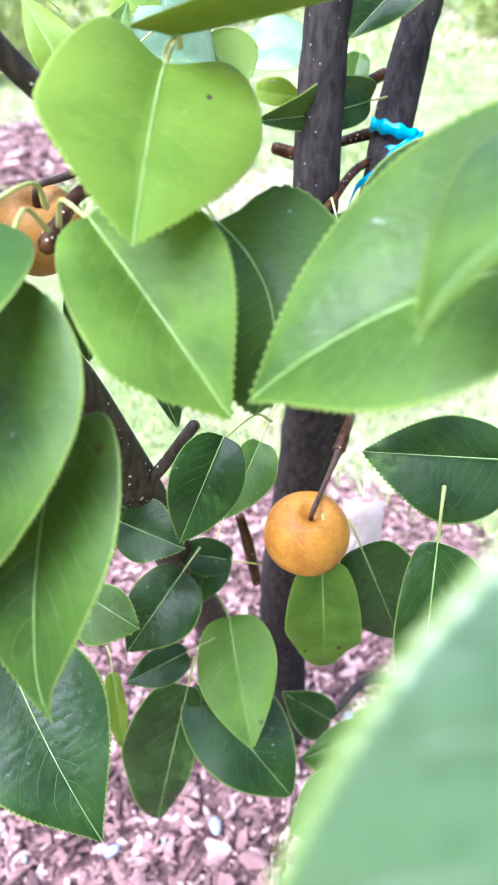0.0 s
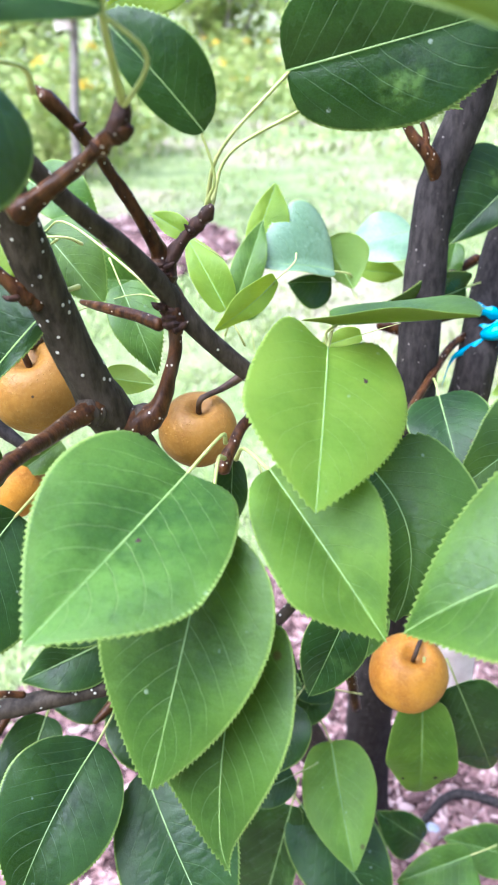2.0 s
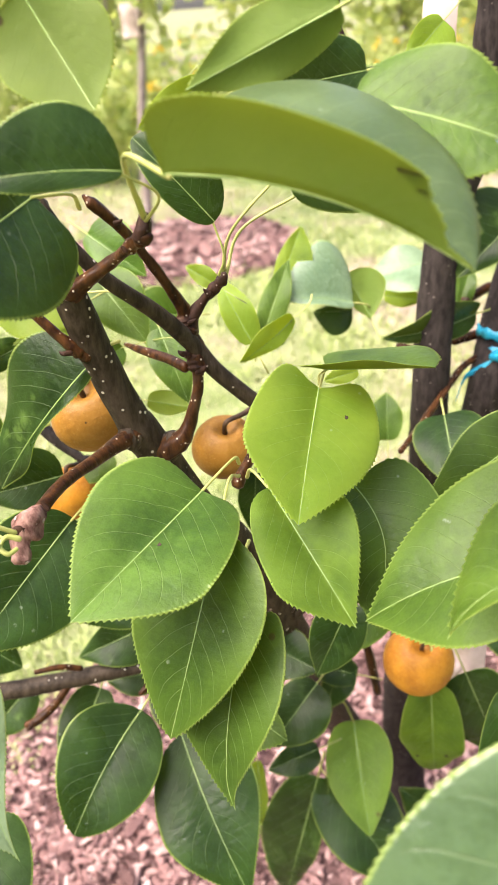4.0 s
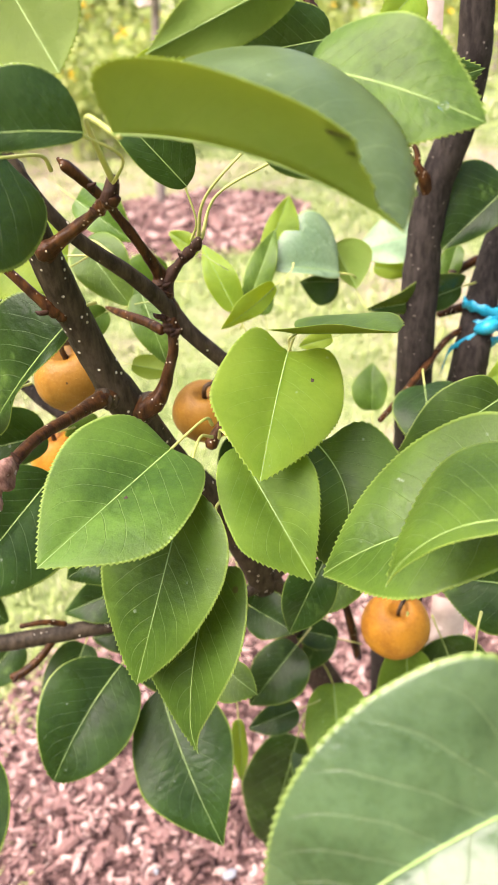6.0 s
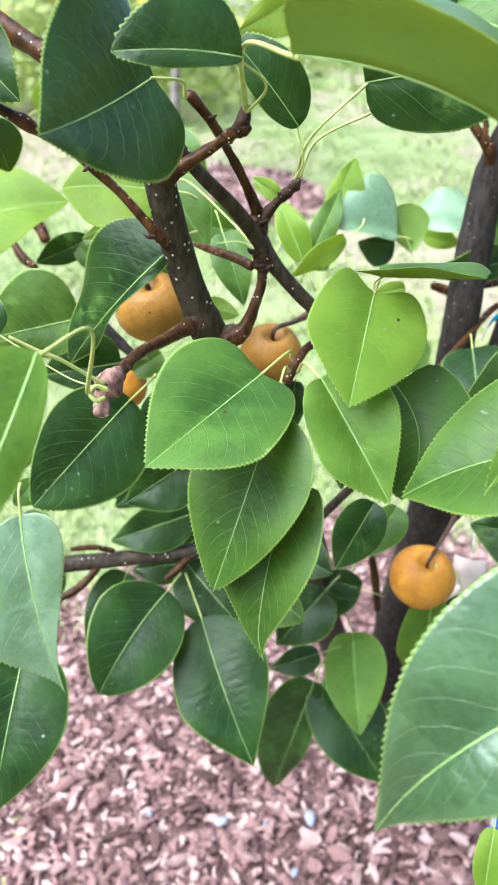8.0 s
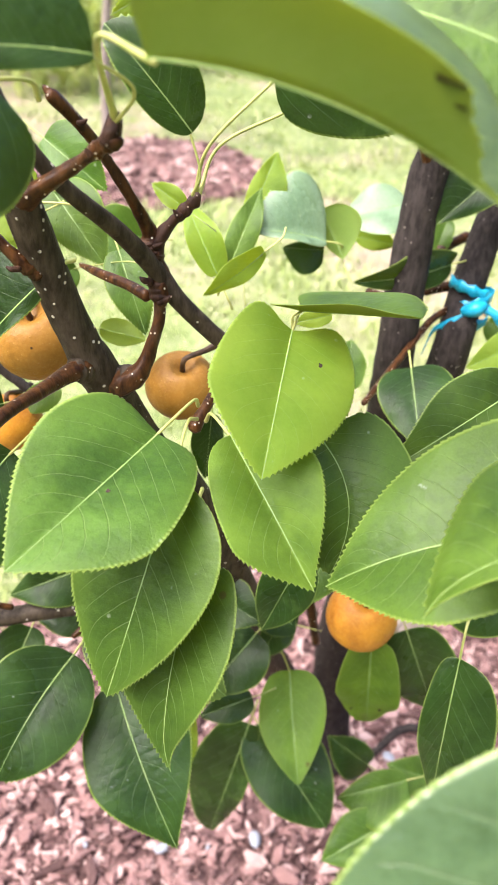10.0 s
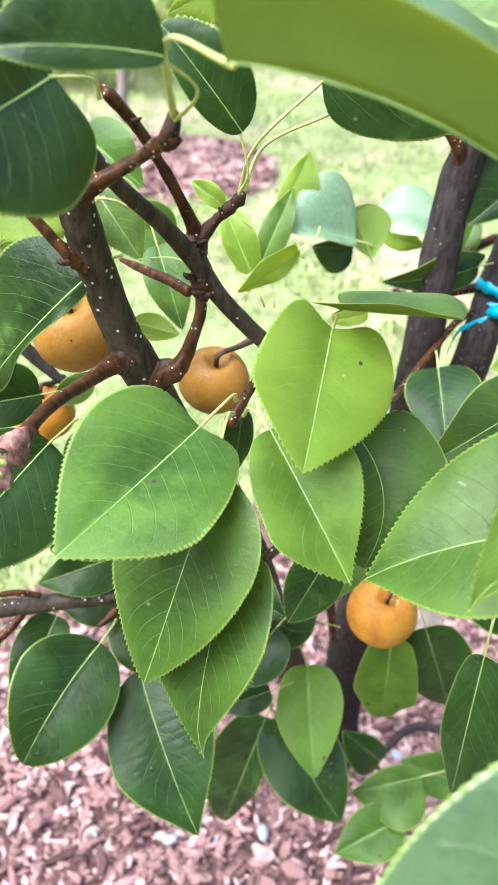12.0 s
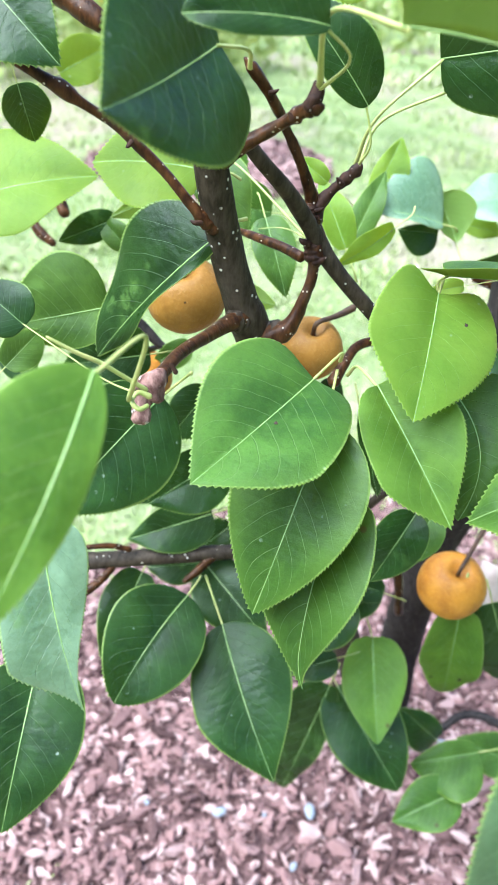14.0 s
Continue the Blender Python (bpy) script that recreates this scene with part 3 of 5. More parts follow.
tube("trunk", [(0.0511, 0.5903, 0.4831, 0.0189), (0.0674, 0.5650, 0.5999, 0.0188), (0.0842, 0.5147, 0.7620, 0.0152), (0.0907, 0.5286, 0.8148, 0.0132), (0.0998, 0.5433, 0.8587, 0.0118), (0.1140, 0.5632, 0.9110, 0.0108), (0.1331, 0.5900, 0.9744, 0.0094)], TRUNK, tree, "", 18, 6, 0.12)
tube("twig", [(0.0480, 0.4960, 0.9050, 0.0051), (0.0381, 0.4851, 0.9292, 0.0047), (0.0267, 0.4847, 0.9418, 0.0033), (0.0196, 0.4866, 0.9537, 0.0024)], TWIG, tree, "", 12, 6, 0.10)
tube("twig", [(0.0344, 0.4834, 0.9326, 0.0027), (0.0346, 0.4860, 0.9431, 0.0021), (0.0303, 0.4886, 0.9519, 0.0015)], TWIG, tree, "", 12, 6, 0.10)
tube("twig", [(0.0471, 0.5180, 0.8017, 0.0052), (0.0311, 0.5191, 0.8054, 0.0044), (0.0159, 0.5202, 0.8091, 0.0036)], TWIG, tree, "", 12, 6, 0.15)
tube("twig", [(0.1007, 0.5409, 0.8147, 0.0045), (0.0796, 0.5338, 0.8150, 0.0040), (0.0589, 0.5247, 0.8119, 0.0032)], TWIG, tree, "", 12, 6, 0.10)
tube("twig", [(0.0968, 0.5345, 0.8042, 0.0028), (0.0676, 0.5068, 0.8000, 0.0027), (0.0479, 0.4744, 0.7866, 0.0026), (0.0303, 0.4351, 0.7809, 0.0025), (0.0176, 0.3999, 0.7817, 0.0020)], TWIG, tree, "", 12, 6, 0.10)
tube("twig", [(0.0664, 0.5413, 0.8393, 0.0040), (0.0880, 0.5586, 0.8465, 0.0037)], TWIG, tree, "", 12, 6, 0.10)
tube("twig", [(0.0567, 0.4129, 0.6512, 0.0042), (0.0618, 0.4252, 0.6558, 0.0033), (0.0699, 0.4638, 0.6479, 0.0030), (0.0747, 0.5453, 0.6235, 0.0038)], TWIG, tree, "", 12, 6, 0.15)
tube("twig", [(-0.0181, 0.2935, 1.0627, 0.0019), (-0.0168, 0.2899, 1.0462, 0.0021), (-0.0145, 0.2889, 1.0398, 0.0031), (-0.0102, 0.2882, 1.0310, 0.0017)], SPUR, tree, "", 12, 6, 0.20)
tube("twig", [(-0.3060, 0.4688, 0.8363, 0.0044), (-0.3146, 0.4745, 0.8469, 0.0049), (-0.3333, 0.4756, 0.8532, 0.0040)], TWIG, tree, "", 12, 6, 0.15)
tube("twig", [(-0.3109, 0.4547, 0.8167, 0.0031), (-0.3232, 0.4575, 0.8242, 0.0040), (-0.3315, 0.4621, 0.8330, 0.0027)], TWIG, tree, "", 12, 6, 0.15)
tube("twig", [(0.0056, 0.4154, 0.5342, 0.0036), (-0.0001, 0.4124, 0.5695, 0.0040), (-0.0061, 0.4152, 0.5950, 0.0034)], TWIG, tree, "", 12, 6, 0.10)
tube("twig", [(0.0960, 0.5679, 0.1862, 0.0043), (0.1405, 0.6056, 0.1960, 0.0057), (0.2112, 0.5905, 0.1932, 0.0052)], TRUNK, tree, "", 12, 6, 0.10)


def collar(a, b, ra, rb, folds, mat):
    """A short sleeve of ring-wrinkled bark at the foot of a twig."""
    a, b = Vector(a), Vector(b)
    rows = []
    for k in range(2 * folds + 1):
        u = k / (2 * folds)
        rows.append((*a.lerp(b, u), (ra + (rb - ra) * u) * (1.0 if k % 2 else 0.90)))
    return tube("collar", rows, mat, tree, "grey wrinkled bark collar", 16, 3, 0.22)


collar((-0.1170, 0.2640, 0.8690), (-0.1212, 0.2495, 0.8712), 0.0094, 0.0058, 5, BARK)
collar((-0.1095, 0.2685, 0.8545), (-0.0985, 0.2632, 0.8640), 0.0098, 0.0060, 5, BARK)
collar((-0.0866, 0.2738, 0.8992), (-0.0885, 0.2765, 0.9090), 0.0054, 0.0050, 4, SPUR)
collar((-0.0903, 0.2745, 0.9170), (-0.0915, 0.2765, 0.9245), 0.0056, 0.0048, 4, SPUR)
collar((-0.1310, 0.2440, 0.9190), (-0.1374, 0.2392, 0.9267), 0.0046, 0.0036, 3, TWIG)
tube("bud", [(-0.0865, 0.2704, 0.8987, 0.0017), (-0.0830, 0.2700, 0.9007, 0.0015), (-0.0809, 0.2704, 0.9026, 0.0005)], SPUR, tree, "", 8, 4, 0.20)
tube("bud", [(-0.0903, 0.2705, 0.9077, 0.0017), (-0.0930, 0.2687, 0.9096, 0.0014), (-0.0946, 0.2691, 0.9108, 0.0004)], SPUR, tree, "", 8, 4, 0.20)
tube("bud", [(-0.0906, 0.2710, 0.9201, 0.0019), (-0.0929, 0.2693, 0.9220, 0.0015), (-0.0943, 0.2700, 0.9235, 0.0005)], SPUR, tree, "", 8, 4, 0.20)
tube("bud", [(-0.0886, 0.2726, 0.9240, 0.0015), (-0.0863, 0.2724, 0.9249, 0.0012), (-0.0848, 0.2723, 0.9261, 0.0004)], SPUR, tree, "", 8, 4, 0.20)
tube("bud", [(-0.0940, 0.2100, 0.9768, 0.0012), (-0.0948, 0.2095, 0.9783, 0.0009), (-0.0953, 0.2090, 0.9794, 0.0003)], SPUR, tree, "", 8, 4, 0.20)
tube("bud", [(-0.1350, 0.2346, 0.9243, 0.0014), (-0.1374, 0.2321, 0.9248, 0.0012), (-0.1392, 0.2322, 0.9257, 0.0004)], SPUR, tree, "", 8, 4, 0.20)
tube("bud", [(-0.1661, 0.2329, 0.9565, 0.0012), (-0.1668, 0.2307, 0.9552, 0.0010), (-0.1673, 0.2292, 0.9548, 0.0004)], SPUR, tree, "", 8, 4, 0.20)
tube("bud", [(-0.1100, 0.2475, 0.9788, 0.0012), (-0.1077, 0.2472, 0.9794, 0.0009), (-0.1063, 0.2469, 0.9804, 0.0004)], SPUR, tree, "", 8, 4, 0.20)
tube("bud", [(-0.0777, 0.2769, 0.9368, 0.0015), (-0.0795, 0.2763, 0.9383, 0.0011), (-0.0805, 0.2758, 0.9398, 0.0004)], SPUR, tree, "", 8, 4, 0.20)
tube("bud", [(-0.1261, 0.1656, 0.8858, 0.0011), (-0.1279, 0.1657, 0.8885, 0.0009), (-0.1286, 0.1653, 0.8899, 0.0004)], SPUR, tree, "", 8, 4, 0.20)
tube("bud", [(-0.2287, 0.2716, 0.6335, 0.0021), (-0.2304, 0.2686, 0.6311, 0.0017), (-0.2319, 0.2667, 0.6304, 0.0006)], SPUR, tree, "", 8, 4, 0.20)
tube("petiole", [(-0.1316, 0.1486, 0.8834, 0.0013), (-0.1354, 0.1459, 0.8860, 0.0010), (-0.1366, 0.1420, 0.8841, 0.0010), (-0.1335, 0.1411, 0.8817, 0.0010), (-0.1311, 0.1442, 0.8819, 0.0009)], STALK, tree, "", 8, 6, 0.04)
tube("petiole", [(-0.1333, 0.1496, 0.8855, 0.0010), (-0.1402, 0.1436, 0.8935, 0.0009), (-0.1467, 0.1376, 0.9013, 0.0009), (-0.1530, 0.1317, 0.9073, 0.0008), (-0.1612, 0.1262, 0.9147, 0.0006)], STALK, tree, "", 8, 6, 0.04)

# ---- leaves ----
leaf(tree, (-0.0250, 0.2579, 0.8970), (-0.0289, 0.1897, 0.8656), (0.351, -0.409, 0.842), 0.0301, 0.0302, um=0.435, um_r=0.559, full=0.82, lobe=0.168, fold=10, sag=0.061, bow=0.017, skin=YOUNG, stalk=(-0.0227, 0.2896, 0.8971), spots=[(0.28, -0.48, 0.0009)], wave=0.014)
leaf(tree, (-0.0748, 0.2129, 0.8663), (-0.1114, 0.1352, 0.8547), (0.279, -0.270, 0.922), 0.0333, 0.0347, um=0.543, um_r=0.372, full=0.83, lobe=0.080, fold=14, sag=0.042, bow=-0.016, stalk=(-0.0666, 0.2593, 0.8534), spots=[(0.45, -0.14, 0.0008)], wave=0.014)
leaf(tree, (-0.0654, 0.1996, 0.8544), (-0.0853, 0.1521, 0.7734), (-0.210, -0.820, 0.533), 0.0310, 0.0298, um=0.352, um_r=0.440, full=0.76, lobe=0.010, fold=13, sag=0.037, bow=-0.015, stalk=(-0.0674, 0.2601, 0.8454), wave=0.014)
leaf(tree, (-0.0462, 0.2245, 0.8618), (-0.0043, 0.1779, 0.8217), (0.068, -0.616, 0.785), 0.0252, 0.0223, skin=FRESH, um=0.387, um_r=0.615, full=1.00, lobe=0.025, fold=30, sag=0.044, bow=0.003, stalk=(-0.0616, 0.2521, 0.8498), wave=0.014)
leaf(tree, (-0.0098, 0.2444, 0.8537), (0.0019, 0.2068, 0.8053), (0.177, -0.757, 0.630), 0.0307, 0.0378, skin=DEEP_SHADED, um=0.398, um_r=0.376, full=0.74, lobe=0.227, fold=10, sag=0.074, bow=-0.168, stalk=(-0.0268, 0.2887, 0.8396), wave=0.014)
leaf(tree, (-0.0534, 0.1958, 0.8113), (-0.0609, 0.1475, 0.7362), (-0.294, -0.790, 0.538), 0.0263, 0.0290, skin=DEEP_SHADED, um=0.375, um_r=0.395, full=1.14, lobe=0.105, fold=18, sag=0.072, bow=0.024, stalk=(-0.0631, 0.2513, 0.8109), hooked=-0.038, wave=0.014)
leaf(tree, (0.0705, 0.1709, 0.8696), (-0.0003, 0.1712, 0.8317), (-0.429, -0.425, 0.797), 0.0316, 0.0397, um=0.437, um_r=0.226, full=0.95, lobe=0.301, fold=17, sag=0.098, bow=0.014, wave=0.014)
leaf(tree, (0.0747, 0.1230, 0.9014), (0.0261, 0.1151, 0.8782), (-0.438, 0.062, 0.897), 0.0099, 0.0526, um=0.324, um_r=0.243, full=0.96, lobe=0.221, fold=1, sag=0.145, bow=0.048, curl=0.03, wave=0.014)
leaf(tree, (0.0837, 0.2989, 0.8552), (0.0253, 0.2503, 0.8349), (0.293, -0.647, 0.704), 0.0247, 0.0203, skin=DEEP_SHADED, um=0.39, fold=10)
leaf(tree, (0.0676, 0.0448, 0.8716), (0.0004, 0.0232, 0.7983), (-0.254, -0.840, 0.479), 0.0256, 0.0374, um=0.307, um_r=0.267, full=1.35, lobe=0.301, fold=12, sag=0.203, bow=0.104, curl=0.02, skin=WAXY_SHEEN, pucker=1.6, wave=0.014)
leaf(tree, (-0.1333, 0.2473, 0.9122), (-0.1932, 0.2472, 0.8412), (-0.466, -0.791, 0.395), 0.0072, 0.0345, um=0.620, um_r=0.297, full=0.72, lobe=0.076, fold=9, sag=0.045, bow=0.001, skin=OLD_SHADED, wave=0.045)
leaf(tree, (-0.1608, 0.2561, 0.8177), (-0.2027, 0.1984, 0.7725), (0.508, -0.729, 0.458), 0.0352, 0.0298, um=0.442, um_r=0.376, full=0.64, lobe=0.004, fold=8, sag=0.017, bow=0.008, skin=OLD_SHADED, stalk=(-0.1407, 0.2432, 0.8423), wave=0.014)
leaf(tree, (-0.1915, 0.2637, 0.8630), (-0.2466, 0.2501, 0.8496), (0.151, -0.932, 0.329), 0.0183, 0.0327, um=0.37, fold=8)
leaf(tree, (-0.3112, 0.3186, 0.8863), (-0.2243, 0.3390, 0.9082), (-0.022, -0.687, 0.726), 0.0366, 0.0314, skin=YOUNG, um=0.46, fold=10)
leaf(tree, (-0.1588, 0.3219, 0.9236), (-0.2188, 0.3164, 0.9220), (0.047, -0.706, 0.706), 0.0293, 0.0266, skin=YOUNG, um=0.47, fold=10)
leaf(tree, (-0.1744, 0.3556, 0.9053), (-0.2205, 0.3443, 0.8827), (-0.131, 0.968, -0.215), 0.0076, 0.0107, skin=YOUNG, um=0.42)
leaf(tree, (-0.2241, 0.3632, 0.8754), (-0.2573, 0.3479, 0.8616), (0.294, -0.908, 0.298), 0.0091, 0.0105, skin=OLD_SHADED, um=0.42)
leaf(tree, (-0.3282, 0.5271, 0.9276), (-0.2890, 0.5494, 0.9502), (0.412, -0.896, 0.169), 0.0188, 0.0168, skin=YOUNG, um=0.42)
leaf(tree, (-0.2253, 0.2262, 1.0158), (-0.1874, 0.2132, 0.9868), (0.059, -0.879, 0.473), 0.0171, 0.0235, skin=OLD_SHADED, um=0.42, fold=12)
leaf(tree, (-0.2585, 0.3160, 0.9587), (-0.2582, 0.3303, 0.9256), (0.518, -0.787, -0.335), 0.0141, 0.0118, skin=OLD_SHADED, um=0.37)
leaf(tree, (-0.2067, 0.1977, 0.8793), (-0.2325, 0.2036, 0.8946), (0.182, -0.776, 0.604), 0.0133, 0.0138, skin=OLD_SHADED, um=0.37, stalk=(-0.1372, 0.1467, 0.8851))
leaf(tree, (-0.1798, 0.2939, 0.8214), (-0.2287, 0.2790, 0.8135), (0.204, -0.888, 0.413), 0.0143, 0.0222, skin=OLD_SHADED, um=0.4)
leaf(tree, (-0.2344, 0.2750, 0.7707), (-0.2421, 0.2615, 0.7517), (0.382, -0.820, 0.426), 0.0074, 0.0059, um=0.42)
leaf(tree, (-0.2248, 0.2442, 0.7567), (-0.2356, 0.2332, 0.7427), (0.314, -0.849, 0.424), 0.0100, 0.0072, um=0.42)
leaf(tree, (-0.0789, 0.1727, 1.0131), (-0.1200, 0.1489, 1.0155), (0.483, -0.802, 0.352), 0.0060, 0.0205, um=0.599, um_r=0.371, full=0.54, lobe=0.014, fold=7, sag=0.067, bow=0.018, skin=OLD_SHADED, stem=1.5, stalk=(-0.0862, 0.2117, 0.9866), wave=0.014)
leaf(tree, (-0.1184, 0.1908, 1.0028), (-0.1300, 0.1062, 0.9956), (0.885, -0.159, 0.438), 0.0324, 0.0418, um=0.339, um_r=0.272, full=0.95, lobe=0.142, fold=10, sag=-0.045, bow=-0.019, skin=OLD_SHADED, stalk=(-0.1127, 0.2170, 0.9922), wave=0.014)
leaf(tree, (-0.0555, 0.1366, 1.0184), (0.0275, 0.1227, 0.9941), (0.316, 0.341, 0.885), 0.0596, 0.0208, um=0.379, um_r=0.393, full=0.40, lobe=0.140, fold=48, sag=0.071, bow=0.016, skin=THIN, stem=1.7, torn=0.80, stalk=(-0.0850, 0.2108, 0.9885), spots=[(0.74, 0.86, -0.0030), (0.79, 0.70, -0.0016)], wave=0.010, pucker=0.4)
leaf(tree, (-0.0694, 0.2621, 0.9748), (-0.1018, 0.2612, 1.0111), (0.298, -0.923, 0.245), 0.0093, 0.0170, um=0.427, um_r=0.453, full=0.41, lobe=0.000, fold=8, sag=0.079, bow=0.002, skin=OLD_SHADED, stalk=(-0.0703, 0.2657, 0.9496), wave=0.014)
leaf(tree, (-0.0422, 0.2976, 0.9910), (0.0597, 0.3065, 1.0142), (0.075, -0.996, 0.054), 0.0312, 0.0285, skin=OLD_SHADED, um=0.39, fold=14, lobe=0.05, stalk=(-0.0738, 0.2906, 0.9430))
leaf(tree, (-0.0381, 0.3016, 0.9774), (0.0289, 0.3270, 0.9734), (-0.329, 0.907, 0.262), 0.0020, 0.0147, skin=OLD_SHADED, um=0.37, fold=20, stalk=(-0.0721, 0.2904, 0.9424))
leaf(tree, (-0.0232, 0.2651, 0.9034), (0.0267, 0.2382, 0.9164), (-0.077, 0.315, 0.946), 0.0245, 0.0145, um=0.444, um_r=0.424, full=0.40, lobe=0.248, fold=27, sag=-0.004, bow=-0.020, stalk=(-0.0251, 0.2654, 0.8941), wave=0.014)
leaf(tree, (-0.0183, 0.4842, 0.8594), (-0.0714, 0.4603, 0.8705), (0.393, -0.519, 0.759), 0.0085, 0.0416, skin=PALE_SHEEN, um=0.42, fold=24)
leaf(tree, (-0.0244, 0.5024, 0.8756), (-0.0049, 0.4860, 0.8463), (0.077, 0.891, -0.448), 0.0091, 0.0228, skin=MATURE, um=0.42, fold=25, stalk=(0.0021, 0.4816, 0.8326))
leaf(tree, (-0.0196, 0.4991, 0.8474), (-0.0496, 0.4954, 0.8480), (0.121, -0.937, 0.328), 0.0180, 0.0054, skin=OLD_SHADED, um=0.47)
leaf(tree, (-0.0716, 0.4737, 0.8727), (-0.0568, 0.5018, 0.9128), (0.189, -0.836, 0.516), 0.0086, 0.0169, skin=YOUNG, um=0.42)
leaf(tree, (-0.0801, 0.3948, 0.8640), (-0.1042, 0.4160, 0.9015), (0.049, -0.856, 0.514), 0.0092, 0.0118, skin=YOUNG, um=0.42)
leaf(tree, (-0.0801, 0.4456, 0.8498), (-0.0639, 0.4771, 0.8948), (0.187, -0.835, 0.517), 0.0102, 0.0102, um=0.42)
leaf(tree, (-0.0513, 0.3874, 0.8836), (-0.0844, 0.3683, 0.8610), (0.503, -0.864, -0.007), 0.0062, 0.0104, skin=YOUNG, um=0.42)
leaf(tree, (-0.0935, 0.3646, 0.9126), (-0.1127, 0.3691, 0.9234), (0.009, -0.919, 0.394), 0.0049, 0.0067, skin=YOUNG, um=0.42)
leaf(tree, (-0.0735, 0.4700, 0.8305), (-0.0793, 0.4866, 0.8572), (0.077, -0.839, 0.538), 0.0079, 0.0083, um=0.42)
leaf(tree, (0.0391, 0.5571, 0.8671), (-0.0093, 0.5424, 0.8546), (-0.061, -0.522, 0.851), 0.0305, 0.0214, skin=PALE_SHEEN, um=0.42)
leaf(tree, (-0.1733, 0.3787, 0.9139), (-0.1382, 0.3596, 0.8773), (0.108, -0.835, 0.539), 0.0201, 0.0154, um=0.37, stalk=(-0.0943, 0.3020, 0.8996))
leaf(tree, (-0.1915, 0.4228, 0.9301), (-0.1505, 0.4114, 0.9041), (0.032, -0.896, 0.442), 0.0206, 0.0112, um=0.37)
leaf(tree, (-0.1240, 0.3378, 0.8962), (-0.1051, 0.3159, 0.8587), (0.157, -0.817, 0.555), 0.0129, 0.0121, um=0.39)
leaf(tree, (-0.1468, 0.3668, 0.8349), (-0.1180, 0.3675, 0.8299), (-0.099, 0.886, -0.454), 0.0075, 0.0087, skin=YOUNG, um=0.42)
leaf(tree, (-0.1391, 0.4473, 0.8647), (-0.1821, 0.4429, 0.8668), (0.113, -0.937, 0.329), 0.0176, 0.0197, um=0.42)
leaf(tree, (-0.1547, 0.3571, 0.8768), (-0.1800, 0.3550, 0.8605), (-0.020, -0.988, 0.155), 0.0107, 0.0093, um=0.42, stalk=(-0.0958, 0.3021, 0.9000))
leaf(tree, (-0.0089, 0.3181, 0.8788), (-0.0274, 0.3129, 0.8748), (0.152, -0.889, 0.431), 0.0045, 0.0053, skin=YOUNG, um=0.42)
leaf(tree, (0.0094, 0.4846, 0.7434), (0.0076, 0.5057, 0.7763), (-0.031, -0.841, 0.540), 0.0168, 0.0124, um=0.47)
leaf(tree, (0.0742, 0.5186, 0.8375), (0.0028, 0.4726, 0.8352), (0.541, -0.838, -0.073), 0.0108, 0.0199, skin=OLD_SHADED, um=0.42, fold=22)
leaf(tree, (0.0474, 0.4281, 0.7964), (0.0561, 0.3733, 0.7657), (-0.205, -0.502, 0.840), 0.0263, 0.0234, skin=OLD_SHADED, um=0.37)
leaf(tree, (0.1019, 0.5180, 0.9145), (0.0553, 0.4914, 0.8743), (0.093, -0.876, 0.473), 0.0151, 0.0365, skin=OLD_SHADED, um=0.39, fold=14)
leaf(tree, (0.0709, 0.5559, 0.8587), (0.0613, 0.5355, 0.8294), (-0.036, -0.815, 0.578), 0.0084, 0.0097, um=0.42)
leaf(tree, (0.1440, 0.5073, 0.7919), (0.0944, 0.4900, 0.7680), (0.029, -0.836, 0.547), 0.0173, 0.0138, skin=YOUNG, um=0.42)
leaf(tree, (0.1135, 0.5377, 0.7879), (0.1385, 0.5298, 0.7715), (-0.108, -0.950, 0.292), 0.0145, 0.0128, um=0.42)
leaf(tree, (0.0044, 0.5780, 0.8326), (0.0377, 0.5792, 0.8276), (0.080, -0.951, 0.299), 0.0103, 0.0080, skin=YOUNG, um=0.42)
leaf(tree, (-0.1481, 0.2706, 0.6550), (-0.1778, 0.2043, 0.6147), (0.333, -0.594, 0.732), 0.0324, 0.0336, um=0.477, um_r=0.370, full=0.56, lobe=0.004, fold=10, sag=0.074, bow=0.041, skin=OLD_SHADED, stalk=(-0.1490, 0.3061, 0.6395), wave=0.014)
leaf(tree, (-0.1947, 0.3127, 0.6267), (-0.2099, 0.2596, 0.5852), (0.306, -0.639, 0.705), 0.0165, 0.0198, skin=OLD_SHADED, um=0.39)
leaf(tree, (-0.1239, 0.2735, 0.6311), (-0.0699, 0.2072, 0.5643), (0.126, -0.652, 0.748), 0.0362, 0.0338, um=0.377, um_r=0.499, full=0.96, lobe=0.000, fold=6, sag=0.056, bow=0.018, skin=OLD_SHADED, stalk=(-0.1449, 0.3074, 0.6402), wave=0.014)
leaf(tree, (-0.1466, 0.3185, 0.6395), (-0.0925, 0.2864, 0.6088), (0.048, -0.647, 0.761), 0.0204, 0.0255, skin=OLD_SHADED, um=0.39)
leaf(tree, (-0.0433, 0.3703, 0.4762), (-0.0730, 0.3565, 0.3319), (-0.129, -0.984, 0.121), 0.0163, 0.0367, skin=OLD_SHADED, full=0.66, um=0.42, fold=10)
leaf(tree, (-0.0414, 0.3619, 0.5214), (-0.0817, 0.3462, 0.5095), (0.052, -0.686, 0.726), 0.0141, 0.0115, skin=OLD_SHADED, um=0.42)
leaf(tree, (-0.0414, 0.3682, 0.5889), (-0.0764, 0.3366, 0.5498), (0.004, -0.779, 0.627), 0.0254, 0.0199, skin=OLD_SHADED, um=0.42)
